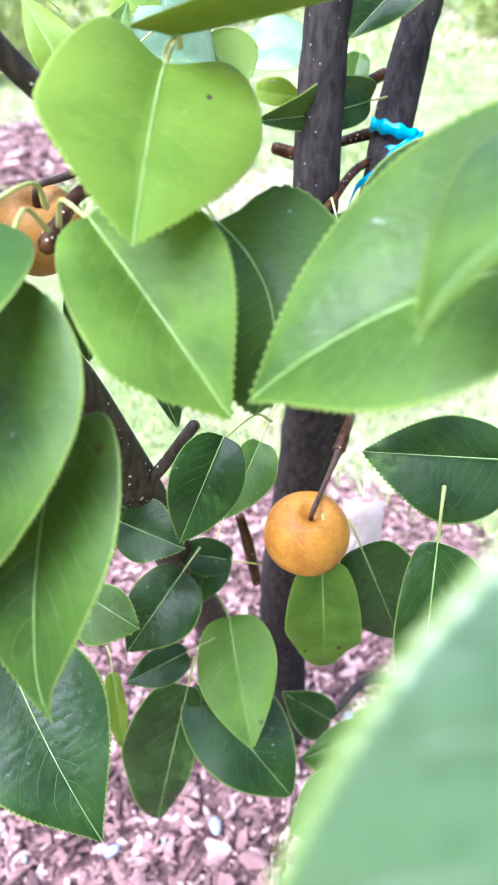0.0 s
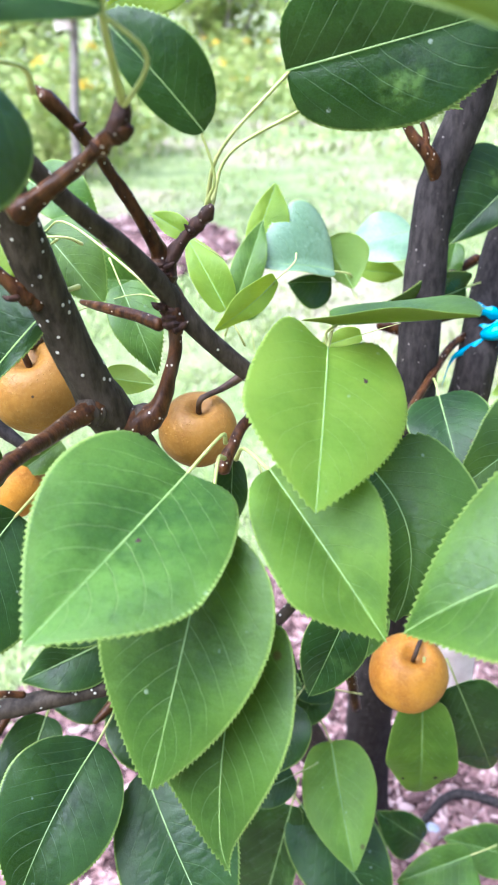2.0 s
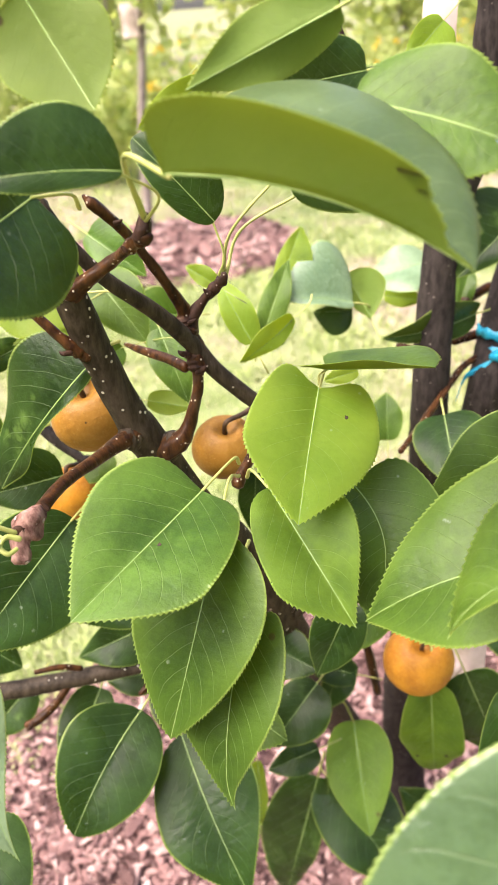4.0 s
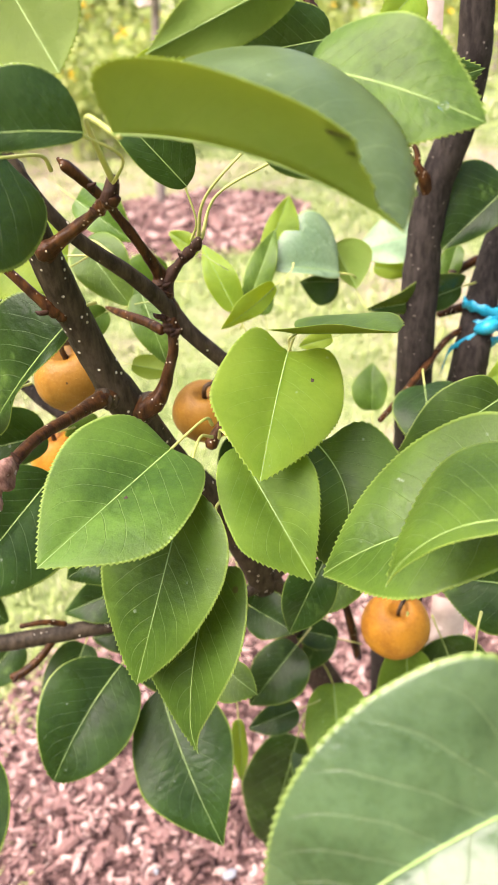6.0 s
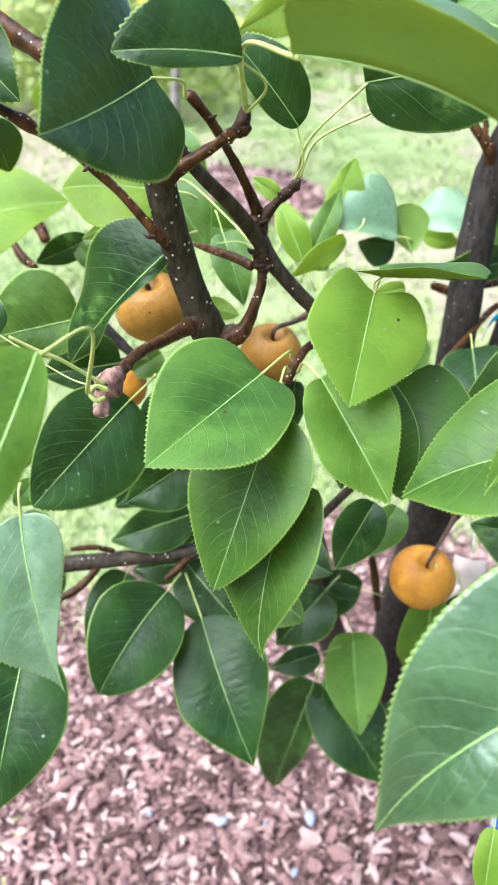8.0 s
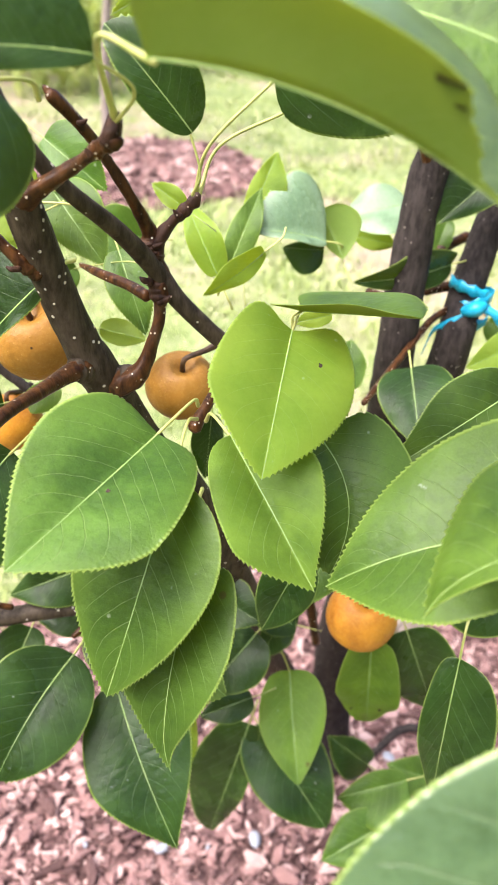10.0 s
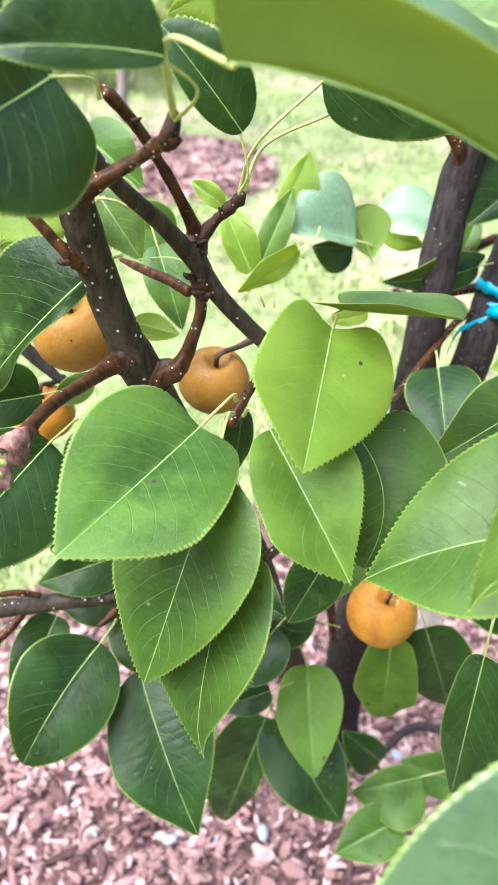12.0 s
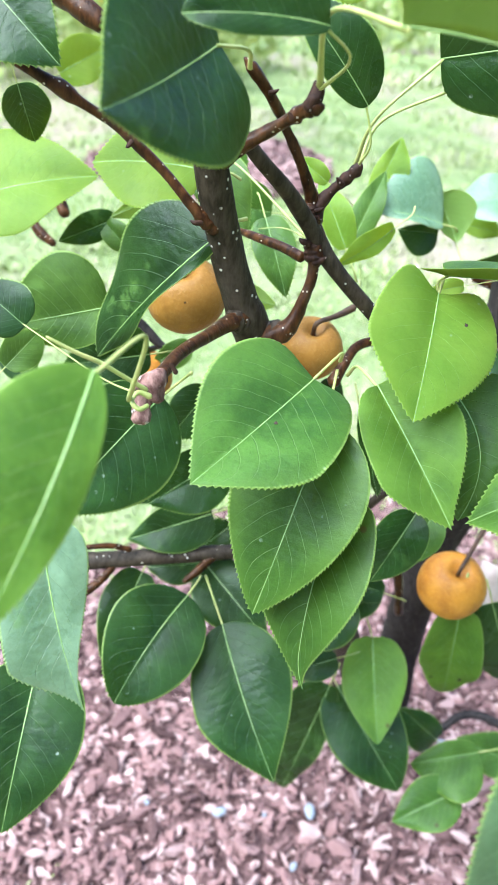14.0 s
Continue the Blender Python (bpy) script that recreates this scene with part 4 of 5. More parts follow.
leaf(tree, (-0.0676, 0.2388, 0.6967), (-0.0448, 0.2269, 0.6894), (-0.094, -0.646, 0.757), 0.0095, 0.0162, um=0.42)
leaf(tree, (-0.0139, 0.3951, 0.5204), (0.0023, 0.3167, 0.4804), (-0.058, -0.463, 0.885), 0.0275, 0.0271, skin=FRESH, um=0.367, um_r=0.469, full=0.77, lobe=0.038, fold=8, sag=0.055, bow=0.005, stalk=(-0.0264, 0.3923, 0.5459), wave=0.014)
leaf(tree, (-0.0364, 0.3776, 0.4684), (0.0302, 0.3291, 0.4075), (0.100, -0.722, 0.685), 0.0360, 0.0327, skin=OLD_SHADED, full=0.66, um=0.42, fold=8)
leaf(tree, (0.0714, 0.4331, 0.3533), (0.0277, 0.4299, 0.3949), (0.482, -0.754, 0.447), 0.0226, 0.0152, skin=OLD_SHADED, um=0.42)
leaf(tree, (0.0955, 0.3681, 0.4317), (0.0387, 0.3568, 0.4099), (-0.185, -0.588, 0.788), 0.0378, 0.0134, um=0.39, fold=22)
leaf(tree, (0.0798, 0.3389, 0.4099), (0.0291, 0.3136, 0.3841), (-0.148, -0.546, 0.824), 0.0231, 0.0220, um=0.39, fold=20)
leaf(tree, (0.1476, 0.4091, 0.3721), (0.0837, 0.4112, 0.3901), (0.187, -0.646, 0.740), 0.0207, 0.0208, um=0.42)
leaf(tree, (0.0446, 0.3604, 0.6043), (0.0552, 0.3888, 0.4761), (-0.030, -0.975, -0.219), 0.0239, 0.0248, skin=FRESH, um=0.45, fold=14, full=0.7, spots=[(0.65, -0.46, 0.0016), (0.71, 0.70, 0.0014)], stalk=(0.0439, 0.3658, 0.6368))
leaf(tree, (0.0719, 0.3844, 0.5950), (0.1064, 0.3900, 0.5041), (0.201, -0.979, 0.017), 0.0299, 0.0287, skin=OLD_SHADED, um=0.42, fold=10)
leaf(tree, (0.0785, 0.2499, 0.7164), (0.0774, 0.2280, 0.6196), (-0.292, -0.932, 0.214), 0.0266, 0.0134, skin=OLD_SHADED, um=0.39, fold=24)
leaf(tree, (-0.0107, 0.2824, 0.7478), (-0.0308, 0.2670, 0.7011), (-0.110, -0.929, 0.354), 0.0165, 0.0154, skin=OLD_SHADED, um=0.39, fold=16, stalk=(0.0108, 0.3232, 0.7295))
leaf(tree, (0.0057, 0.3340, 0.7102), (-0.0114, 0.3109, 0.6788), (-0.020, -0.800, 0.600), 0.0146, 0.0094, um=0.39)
leaf(tree, (0.1260, 0.3144, 0.7127), (0.0546, 0.3167, 0.7161), (0.000, -0.827, 0.562), 0.0323, 0.0199, skin=OLD_SHADED, um=0.42, fold=10)
leaf(tree, (-0.1470, 0.3311, 0.6789), (-0.2041, 0.3079, 0.6604), (0.142, -0.806, 0.574), 0.0206, 0.0166, skin=OLD_SHADED, um=0.39)
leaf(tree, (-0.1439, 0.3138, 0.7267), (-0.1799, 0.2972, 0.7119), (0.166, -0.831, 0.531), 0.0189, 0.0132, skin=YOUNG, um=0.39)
leaf(tree, (-0.1909, 0.3536, 0.6908), (-0.2099, 0.3369, 0.6703), (0.217, -0.845, 0.488), 0.0137, 0.0102, skin=OLD_SHADED, um=0.42)
leaf(tree, (-0.1568, 0.3405, 0.6206), (-0.1973, 0.3292, 0.6157), (0.135, -0.758, 0.638), 0.0154, 0.0097, skin=OLD_SHADED, um=0.42)
leaf(tree, (-0.0741, 0.3440, 0.7961), (-0.0757, 0.3324, 0.7566), (0.128, -0.953, 0.274), 0.0086, 0.0108, skin=OLD_SHADED, um=0.42)
leaf(tree, (-0.1923, 0.1650, 0.7930), (-0.1622, 0.1299, 0.7057), (0.431, -0.776, 0.461), 0.0199, 0.0269, um=0.213, um_r=0.650, full=1.73, lobe=0.036, fold=13, sag=0.025, bow=0.035, skin=PALE_SHEEN, stalk=(-0.1944, 0.1741, 0.8068), wave=0.014)
leaf(tree, (-0.2071, 0.1672, 0.6817), (-0.2056, 0.1055, 0.6198), (0.372, -0.652, 0.660), 0.0327, 0.0286, um=0.386, um_r=0.390, full=0.75, lobe=0.095, fold=10, sag=0.073, bow=0.007, skin=OLD_SHADED, wave=0.014)
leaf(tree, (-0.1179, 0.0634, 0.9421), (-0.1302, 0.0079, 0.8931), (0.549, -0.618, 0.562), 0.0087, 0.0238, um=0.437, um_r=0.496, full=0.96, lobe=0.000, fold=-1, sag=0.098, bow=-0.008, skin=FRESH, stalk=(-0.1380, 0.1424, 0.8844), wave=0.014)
leaf(tree, (-0.1425, 0.2927, 0.8046), (-0.1638, 0.2804, 0.7741), (0.075, -0.942, 0.327), 0.0181, 0.0140, skin=OLD_SHADED, um=0.42)
leaf(tree, (-0.1335, 0.2964, 0.7539), (-0.1751, 0.2710, 0.7274), (0.144, -0.818, 0.557), 0.0237, 0.0167, skin=OLD_SHADED, um=0.42, fold=16)
leaf(tree, (-0.1613, 0.3463, 0.6695), (-0.1977, 0.3470, 0.6825), (0.202, -0.770, 0.606), 0.0120, 0.0089, um=0.42)
leaf(tree, (-0.1722, 0.3546, 0.8003), (-0.1953, 0.3417, 0.7864), (0.212, -0.866, 0.452), 0.0106, 0.0074, um=0.42)
leaf(tree, (-0.1153, 0.2031, 1.0660), (-0.0900, 0.1871, 1.0298), (-0.142, 0.865, -0.481), 0.0209, 0.0207, um=0.42, skin=DEEP_SHADED)
leaf(tree, (-0.0110, 0.2075, 1.0549), (-0.0584, 0.1851, 1.0348), (-0.377, 0.917, -0.133), 0.0120, 0.0113, um=0.42, fold=25, skin=DEEP_SHADED)
leaf(tree, (-0.0039, 0.2548, 1.0323), (-0.0524, 0.2408, 1.0267), (0.264, -0.959, 0.103), 0.0104, 0.0158, skin=OLD_SHADED, um=0.42)
leaf(tree, (-0.0073, 0.2036, 1.0271), (0.0516, 0.1834, 1.0112), (-0.093, -0.769, 0.632), 0.0228, 0.0217, skin=MATURE, um=0.45, fold=8, full=0.75, lobe=0.05, stalk=(-0.0162, 0.2309, 1.0166))
leaf(tree, (-0.0879, 0.2919, 1.0261), (-0.1032, 0.2795, 1.0108), (0.444, -0.859, 0.255), 0.0066, 0.0047, skin=YOUNG, um=0.42)
leaf(tree, (0.0283, 0.3288, 1.0453), (0.0108, 0.3148, 1.0282), (0.322, -0.867, 0.381), 0.0125, 0.0076, skin=YOUNG, um=0.42)
leaf(tree, (-0.0736, 0.2869, 1.0290), (-0.1026, 0.2724, 1.0126), (0.371, -0.915, 0.158), 0.0113, 0.0071, skin=YOUNG, um=0.42)
leaf(tree, (0.0695, 0.1267, 0.6643), (0.0683, 0.1052, 0.6303), (-0.204, -0.824, 0.529), 0.0131, 0.0076, skin=YOUNG, um=0.42)
leaf(tree, (-0.2309, 0.2181, 0.8437), (-0.2251, 0.2485, 0.8509), (0.640, -0.291, 0.711), 0.0100, 0.0106, um=0.42)
leaf(tree, (-0.2141, 0.3548, 0.8605), (-0.2337, 0.3617, 0.8758), (0.117, -0.839, 0.532), 0.0082, 0.0091, um=0.42)
leaf(tree, (-0.0527, 0.3294, 0.7815), (-0.0341, 0.3202, 0.7271), (0.128, -0.969, 0.209), 0.0134, 0.0052, skin=OLD_SHADED, um=0.42)
leaf(tree, (-0.1394, 0.3659, 0.6420), (-0.1740, 0.3408, 0.6142), (0.094, -0.795, 0.599), 0.0201, 0.0139, skin=OLD_SHADED, um=0.42)
leaf(tree, (-0.0116, 0.4027, 0.5666), (-0.0547, 0.4025, 0.5753), (0.142, -0.712, 0.688), 0.0131, 0.0125, skin=OLD_SHADED, um=0.42)
leaf(tree, (-0.0229, 0.4116, 0.5757), (-0.0377, 0.3859, 0.5395), (-0.014, -0.813, 0.583), 0.0162, 0.0106, skin=OLD_SHADED, um=0.42)
leaf(tree, (0.0813, 0.4421, 0.5521), (0.0638, 0.4137, 0.5126), (-0.136, -0.776, 0.616), 0.0207, 0.0149, skin=OLD_SHADED, um=0.42)
leaf(tree, (-0.2645, 0.2894, 0.6877), (-0.2376, 0.2906, 0.6646), (0.490, -0.689, 0.534), 0.0122, 0.0150, skin=OLD_SHADED, um=0.42)
leaf(tree, (-0.2784, 0.3064, 0.8061), (-0.2536, 0.2954, 0.7836), (0.262, -0.722, 0.640), 0.0097, 0.0117, skin=OLD_SHADED, um=0.42)
leaf(tree, (-0.2621, 0.3319, 0.6030), (-0.2948, 0.3050, 0.5707), (0.207, -0.845, 0.494), 0.0183, 0.0116, skin=OLD_SHADED, um=0.42)
leaf(tree, (-0.0717, 0.3450, 0.6480), (-0.0345, 0.3250, 0.6459), (0.1, -0.80, 0.60), 0.0190, 0.0170, skin=OLD_SHADED, um=0.42, fold=14)
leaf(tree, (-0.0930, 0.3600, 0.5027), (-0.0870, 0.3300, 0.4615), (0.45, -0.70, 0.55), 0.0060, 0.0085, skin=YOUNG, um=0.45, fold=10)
leaf(tree, (-0.0767, 0.3600, 0.6565), (-0.0571, 0.3500, 0.6277), (-0.1, -0.75, 0.65), 0.0170, 0.0190, skin=OLD_SHADED, um=0.40, fold=12)

# ---- fruit on the tree ----
pear((0.0354, 0.3717, 0.6172), 0.0267, (0.1, -0.25, 0.9), GOLDEN, "golden-orange round pear hanging low by the trunk", stalk_to=(0.0592, 0.4168, 0.6528))
pear((-0.1615, 0.3071, 0.8556), 0.0231, (-0.05, -0.3, 0.9), RUSSET, "russet-brown round pear hanging behind the limb", stalk_to=(-0.1593, 0.3157, 0.8782))
pear((-0.0904, 0.3346, 0.8197), 0.0207, (0.15, -0.3, 0.9), RUSSET, "ochre russet pear tucked behind the leaves", stalk_to=(-0.0677, 0.3479, 0.8447))
pear((-0.2012, 0.3448, 0.7754), 0.0195, (0, -0.1, 1), GOLDEN, "golden pear half hidden behind a twig", stalk_to=(-0.1954, 0.3672, 0.7901))


# ---- small things tied to the tree ----
def ribbon(name, points, width, up, mat, parent=None, label=""):
    """A thin, curling strip with two faces."""
    path = smooth_path([(*p, 0.001) for p in points], 7)
    verts, faces = [], []
    side = Vector(up).normalized() * width / 2
    for i, row in enumerate(path):
        q = Vector(row[:3])
        twist = side * (0.85 + 0.2 * math.sin(i * 0.9))
        ahead = Vector(path[min(i + 1, len(path) - 1)][:3]) - Vector(path[max(i - 1, 0)][:3])
        out = ahead.cross(side).normalized() * 0.0004
        verts += [q - twist + out, q + twist + out, q + twist - out, q - twist - out]
    for i in range(len(path) - 1):
        for k in range(4):
            faces.append((i * 4 + k, i * 4 + (k + 1) % 4, i * 4 + 4 + (k + 1) % 4, i * 4 + 4 + k))
    faces += [(3, 2, 1, 0), tuple(len(verts) - 4 + k for k in range(4))]
    return mesh_object(name, verts, faces, [mat], parent, label)


def tape_tie(centre, radius):
    """Turquoise tape wound round a trunk, with a knot and two loose ends."""
    root = new("tree_tie")
    root.location = centre
    for turn in range(3):
        pts = []
        for k in range(11):
            a = 2 * math.pi * k / 10 + turn
            pts.append((radius * math.cos(a), radius * math.sin(a), -0.010 + 0.009 * turn + 0.006 * math.sin(a + turn * 2)))
        ribbon("wrap", pts, 0.009, (0.1, 0.0, 1.0), TAPE, root)
    ribbon("loose_end", [(0.004, -radius, 0.0), (0.020, -radius - 0.006, -0.004), (0.034, -radius - 0.004, -0.022), (0.036, -radius, -0.044)], 0.010, (0.8, 0.0, 0.5), TAPE, root)
    ribbon("loose_end", [(0.002, -radius, 0.002), (-0.010, -radius - 0.004, -0.010), (-0.024, -radius + 0.002, -0.022), (-0.030, -radius, -0.040)], 0.008, (0.2, 0.1, 1.0), TAPE, root)
    verts, faces = tube_data([(-0.006, -radius - 0.002, -0.003, 0.003), (0.002, -radius - 0.005, 0.0, 0.006), (0.009, -radius - 0.002, 0.003, 0.003)], 8, 3, 0.3)
    mesh_object("knot", verts, faces, [TAPE], root)
    return tagged(root, "turquoise plastic tape tied round the trunk", "tree tie")


tape_tie((0.0932, 0.5258, 0.8096), 0.0165)


def paper_scrap(name, centre, w, h, facing, label, category, sheets):
    """Curled sheets of pale paper, hanging on a wire."""
    root = new(name)
    c = Vector(centre)
    root.location = c
    f = Vector(facing).normalized()
    x = Vector((0, 0, 1)).cross(f).normalized()
    z = f.cross(x)
    for j in range(sheets):
        verts, faces = [], []
        nx, nz = 7, 8
        for layer in (0.0, 0.0006):
            for i in range(nz + 1):
                for k in range(nx + 1):
                    u, v = k / nx - 0.5, i / nz - 0.5
                    d = 0.22 * w * math.cos(3.0 * u + j) + 0.06 * h * math.sin(5 * v + j * 2)
                    verts.append(x * (w * u * (1 - 0.35 * j) + w * 0.55 * j * v) + z * (h * v * (1 - 0.3 * abs(u) * j) - 0.25 * h * j) + f * (d + layer - 0.004 * j))
        m = (nx + 1) * (nz + 1)
        for i in range(nz):
            for k in range(nx):
                q = (i * (nx + 1) + k, i * (nx + 1) + k + 1, (i + 1) * (nx + 1) + k + 1, (i + 1) * (nx + 1) + k)
                faces.append(q)
                faces.append(tuple(m + t for t in reversed(q)))
        mesh_object("sheet", verts, faces, [CARD], root)
    top = z * h * 0.5
    tube("wire", [(*top, 0.0006), (*(top + z * 0.010 - f * 0.004), 0.0006), (*(top + z * 0.022 - f * 0.018), 0.0006)], WIRE, root, "", 6, 4)
    return tagged(root, label, category)


paper_scrap("paper_scrap", (0.0801, 0.4341, 0.5701), 0.028, 0.042, (-0.1, -1, 0.35), "torn off-white paper hanging behind the golden pear", "paper", 2)
paper_scrap("plant_tag", (0.0360, 0.5094, 1.0276), 0.022, 0.055, (-0.2, -1, 0.2), "blank white paper tag hanging beside the trunk", "tag", 1)

# a clear drop of water on a leaf
n = Nodes("water")
n.bsdf.inputs["Transmission Weight"].default_value = 1.0
n.bsdf.inputs["IOR"].default_value = 1.33
WATER = n.finish((0.95, 1.0, 0.97), 0.02)
drop_verts, drop_faces = [], []
for i in range(9):
    th = math.pi * i / 8
    for k in range(14):
        a = 2 * math.pi * k / 14
        drop_verts.append(Vector((0.0018 * math.sin(th) * math.cos(a), 0.0018 * math.sin(th) * math.sin(a), 0.0013 * math.cos(th))))
for i in range(8):
    for k in range(14):
        drop_faces.append((i * 14 + k, (i + 1) * 14 + k, (i + 1) * 14 + (k + 1) % 14, i * 14 + (k + 1) % 14))
drop = mesh_object("water_drop", drop_verts, drop_faces, [WATER])
drop.location = (0.0374, 0.1705, 1.0186)
tagged(drop, "clear round drop of water lying on a leaf", "water drop")


# ---- the bucket of picked fruit ----
def bucket(cx, cy, r, height):
    """A blue plastic bucket with a rolled rim, a wire handle lying down, and thick walls."""
    root = new("bucket")
    root.location = (cx, cy, 0.0)
    outer = [(0.80, 0.0), (0.83, 0.02), (0.96, height - 0.02), (1.0, height - 0.016), (1.035, height - 0.008), (1.035, height), (1.0, height + 0.004), (0.955, height), (0.93, height - 0.02), (0.79, 0.012)]
    verts, faces, seg = [], [], 48
    for q, z in outer:
        for k in range(seg):
            a = 2 * math.pi * k / seg
            verts.append((r * q * math.cos(a), r * q * math.sin(a), z))
    for i in range(len(outer) - 1):
        for k in range(seg):
            faces.append((i * seg + k, i * seg + (k + 1) % seg, (i + 1) * seg + (k + 1) % seg, (i + 1) * seg + k))
    faces.append(tuple(reversed(range(seg))))
    faces.append(tuple((len(outer) - 1) * seg + k for k in range(seg)))
    mesh_object("body", verts, faces, [BLUE], root)
    arc = [(r * 1.05 * math.cos(a), r * 1.05 * math.sin(a), height - 0.015 - 0.05 * math.sin(a)) for a in [math.pi * k / 12 for k in range(13)]]
    tube("handle", [(*p, 0.002) for p in arc], WIRE, root, "thin galvanised wire handle", 8, 3)
    for side in (-1, 1):
        tube("handle_lug", [(side * r * 0.98, 0, height - 0.03, 0.010), (side * r * 1.06, 0, height - 0.03, 0.008)], BLUE, root, "", 10, 2)
    return tagged(root, "blue plastic bucket full of picked pears on the mulch", "bucket")


BUCKET = (0.312, 0.450)
bucket(BUCKET[0], BUCKET[1], 0.135, 0.215)
for k in range(9):
    a, q, z = k * 2.4, (0.035 if k > 6 else 0.078), (0.190 if k > 6 else 0.165 + 0.012 * (k % 3))
    pear((BUCKET[0] + q * math.cos(a + 2.6), BUCKET[1] + q * math.sin(a + 2.6), z), 0.028 + 0.002 * (k % 3), (math.sin(k * 1.9), math.cos(k * 2.3), 0.9), GOLDEN,
         "picked golden pear lying in the blue bucket", None, 0.9, "picked pears in the bucket")


# ---- neighbouring young trees, weeds and shrubs ----
def clump(verts, faces, at, spread, count, size, droop=0.5):
    """Scatter small folded leaves round a point."""
    for _ in range(count):
        d = Vector((random.gauss(0, 1), random.gauss(0, 1), random.gauss(0, 0.8)))
        p = Vector(at) + d * spread
        a = Vector((random.gauss(0, 1), random.gauss(0, 1), random.gauss(-droop, 0.6))).normalized()
        s = a.orthogonal().normalized()
        s = (Matrix.Rotation(random.uniform(0, 6.28), 3, a) @ s) * size * random.uniform(0.25, 0.38)
        length = a * size * random.uniform(0.7, 1.3)
        k = len(verts)
        lift = a.cross(s).normalized() * size * 0.10
        verts += [p, p + length * 0.4 + s + lift, p + length, p + length * 0.4 - s + lift, p + length * 0.45]
        faces += [(k, k + 1, k + 4), (k + 1, k + 2, k + 4), (k + 2, k + 3, k + 4), (k + 3, k, k + 4)]


def young_tree(x, y, height, lean, leaves):
    """A slim young tree: curved stem, limbs and a sparse crown of small leaves."""
    root = new("young_tree")
    root.location = (x, y, 0.0)
    stem = [(0, 0, -0.03, 0.026), (0.02, 0.01, 0.5, 0.023), (0.04 + lean * 0.4, 0.0, 1.1, 0.019), (lean, 0.05, height, 0.008)]
    tube("trunk", stem, FAR_STEM, root, "", 9, 5, 0.12)
    verts, faces = [], []
    for k in range(8):
        z = height * (0.42 + 0.07 * k)
        a = k * 2.3 + x
        q = Vector((lean * z / height + 0.02, 0.02, z))
        e = q + Vector((math.cos(a), math.sin(a), 0.75)) * (0.50 - 0.03 * k)
        tube("limb", [(*q, 0.011), (*((q + e) * 0.5 + Vector((0, 0, -0.03))), 0.008), (*e, 0.004)], FAR_STEM, root, "", 7, 4, 0.1)
        for j in range(4):
            clump(verts, faces, q + (e - q) * (0.4 + 0.2 * j), 0.085, leaves, 0.085)
    mesh_object("crown", verts, faces, [FAR_LEAF], root, "", False)
    return tagged(root, "slim young tree with a sparse yellow-green crown in the lawn", "tree", "young trees in the lawn")


mulch_bed(-1.00, 3.80, 0.62, 0.03, "round bed of pinkish mulch under a young tree", "mulch_bed_far")
mulch_bed(1.95, 3.40, 0.60, 0.03, "round bed of pinkish mulch in the lawn", "mulch_bed_side")
young_tree(-1.24, 4.02, 2.3, 0.12, 16)
young_tree(1.98, 3.50, 2.1, -0.10, 14)
young_tree(-3.20, 7.20, 2.4, 0.10, 14)
young_tree(0.90, 9.40, 2.3, 0.05, 14)
paper_scrap("plant_tag", (-1.20, 3.97, 1.02), 0.075, 0.14, (0.1, -1, 0.1), "blank white label hanging on a young tree", "tag", 1)


def weed_patch(cx, cy, r, count, tall, label):
    """Tall loose weeds: thin stems with narrow leaves, some with yellow heads."""
    verts, faces, slots = [], [], []
    for _ in range(count):
        a, q = random.uniform(0, 6.28), r * math.sqrt(random.random())
        x, y = cx + q * math.cos(a), cy + q * math.sin(a)
        h = tall * random.uniform(0.5, 1.1)
        lean = Vector((random.gauss(0, 0.18), random.gauss(0, 0.18), 1)) * h
        k = len(verts)
        b = Vector((x, y, -0.02))
        w = Vector((0.006, 0.0, 0))
        verts += [b - w, b + w, b + lean]
        faces.append((k, k + 1, k + 2))
        before = len(faces)
        for j in range(7):
            clump(verts, faces, b + lean * (0.25 + 0.11 * j), 0.035, 2, 0.12)
        slots += [0] * (1 + len(faces) - before)
        if random.random() < 0.16:
            before = len(faces)
            clump(verts, faces, b + lean, 0.012, 7, 0.05)
            slots += [1] * (len(faces) - before)
    ob = mesh_object("tall_weeds", verts, faces, [FAR_LEAF, FLOWER], None, "", False, slots)
    return tagged(ob, label, "weeds", kind="stuff")


weed_patch(-2.6, 6.3, 1.3, 170, 0.95, "tall yellow-green weeds with yellow heads")
weed_patch(-0.6, 11.0, 3.0, 190, 0.70, "tall yellow-green weeds at the edge of the lawn")
weed_patch(3.4, 9.0, 2.0, 120, 0.70, "tall yellow-green weeds at the edge of the lawn")


def shrub(x, y, height, spread):
    root = new("shrub")
    root.location = (x, y, -0.1)
    for k in range(5):
        a = k * 1.26
        tube("stem", [(0.1 * math.cos(a), 0.1 * math.sin(a), 0, 0.04), (0.4 * spread * math.cos(a), 0.4 * spread * math.sin(a), height * 0.5, 0.03), (0.6 * spread * math.cos(a + 0.3), 0.6 * spread * math.sin(a + 0.3), height * 0.85, 0.012)], FAR_STEM, root, "", 7, 4, 0.1)
    verts, faces = [], []
    for _ in range(90):
        p = (random.gauss(0, 0.45) * spread, random.gauss(0, 0.45) * spread, height * random.uniform(0.15, 1.0))
        clump(verts, faces, p, 0.22, 14, 0.26)
    mesh_object("foliage", verts, faces, [FAR_LEAF], root, "", False)
    return tagged(root, "loose yellow-green shrub at the far edge of the lawn", "shrub", "shrubs at the lawn's edge")


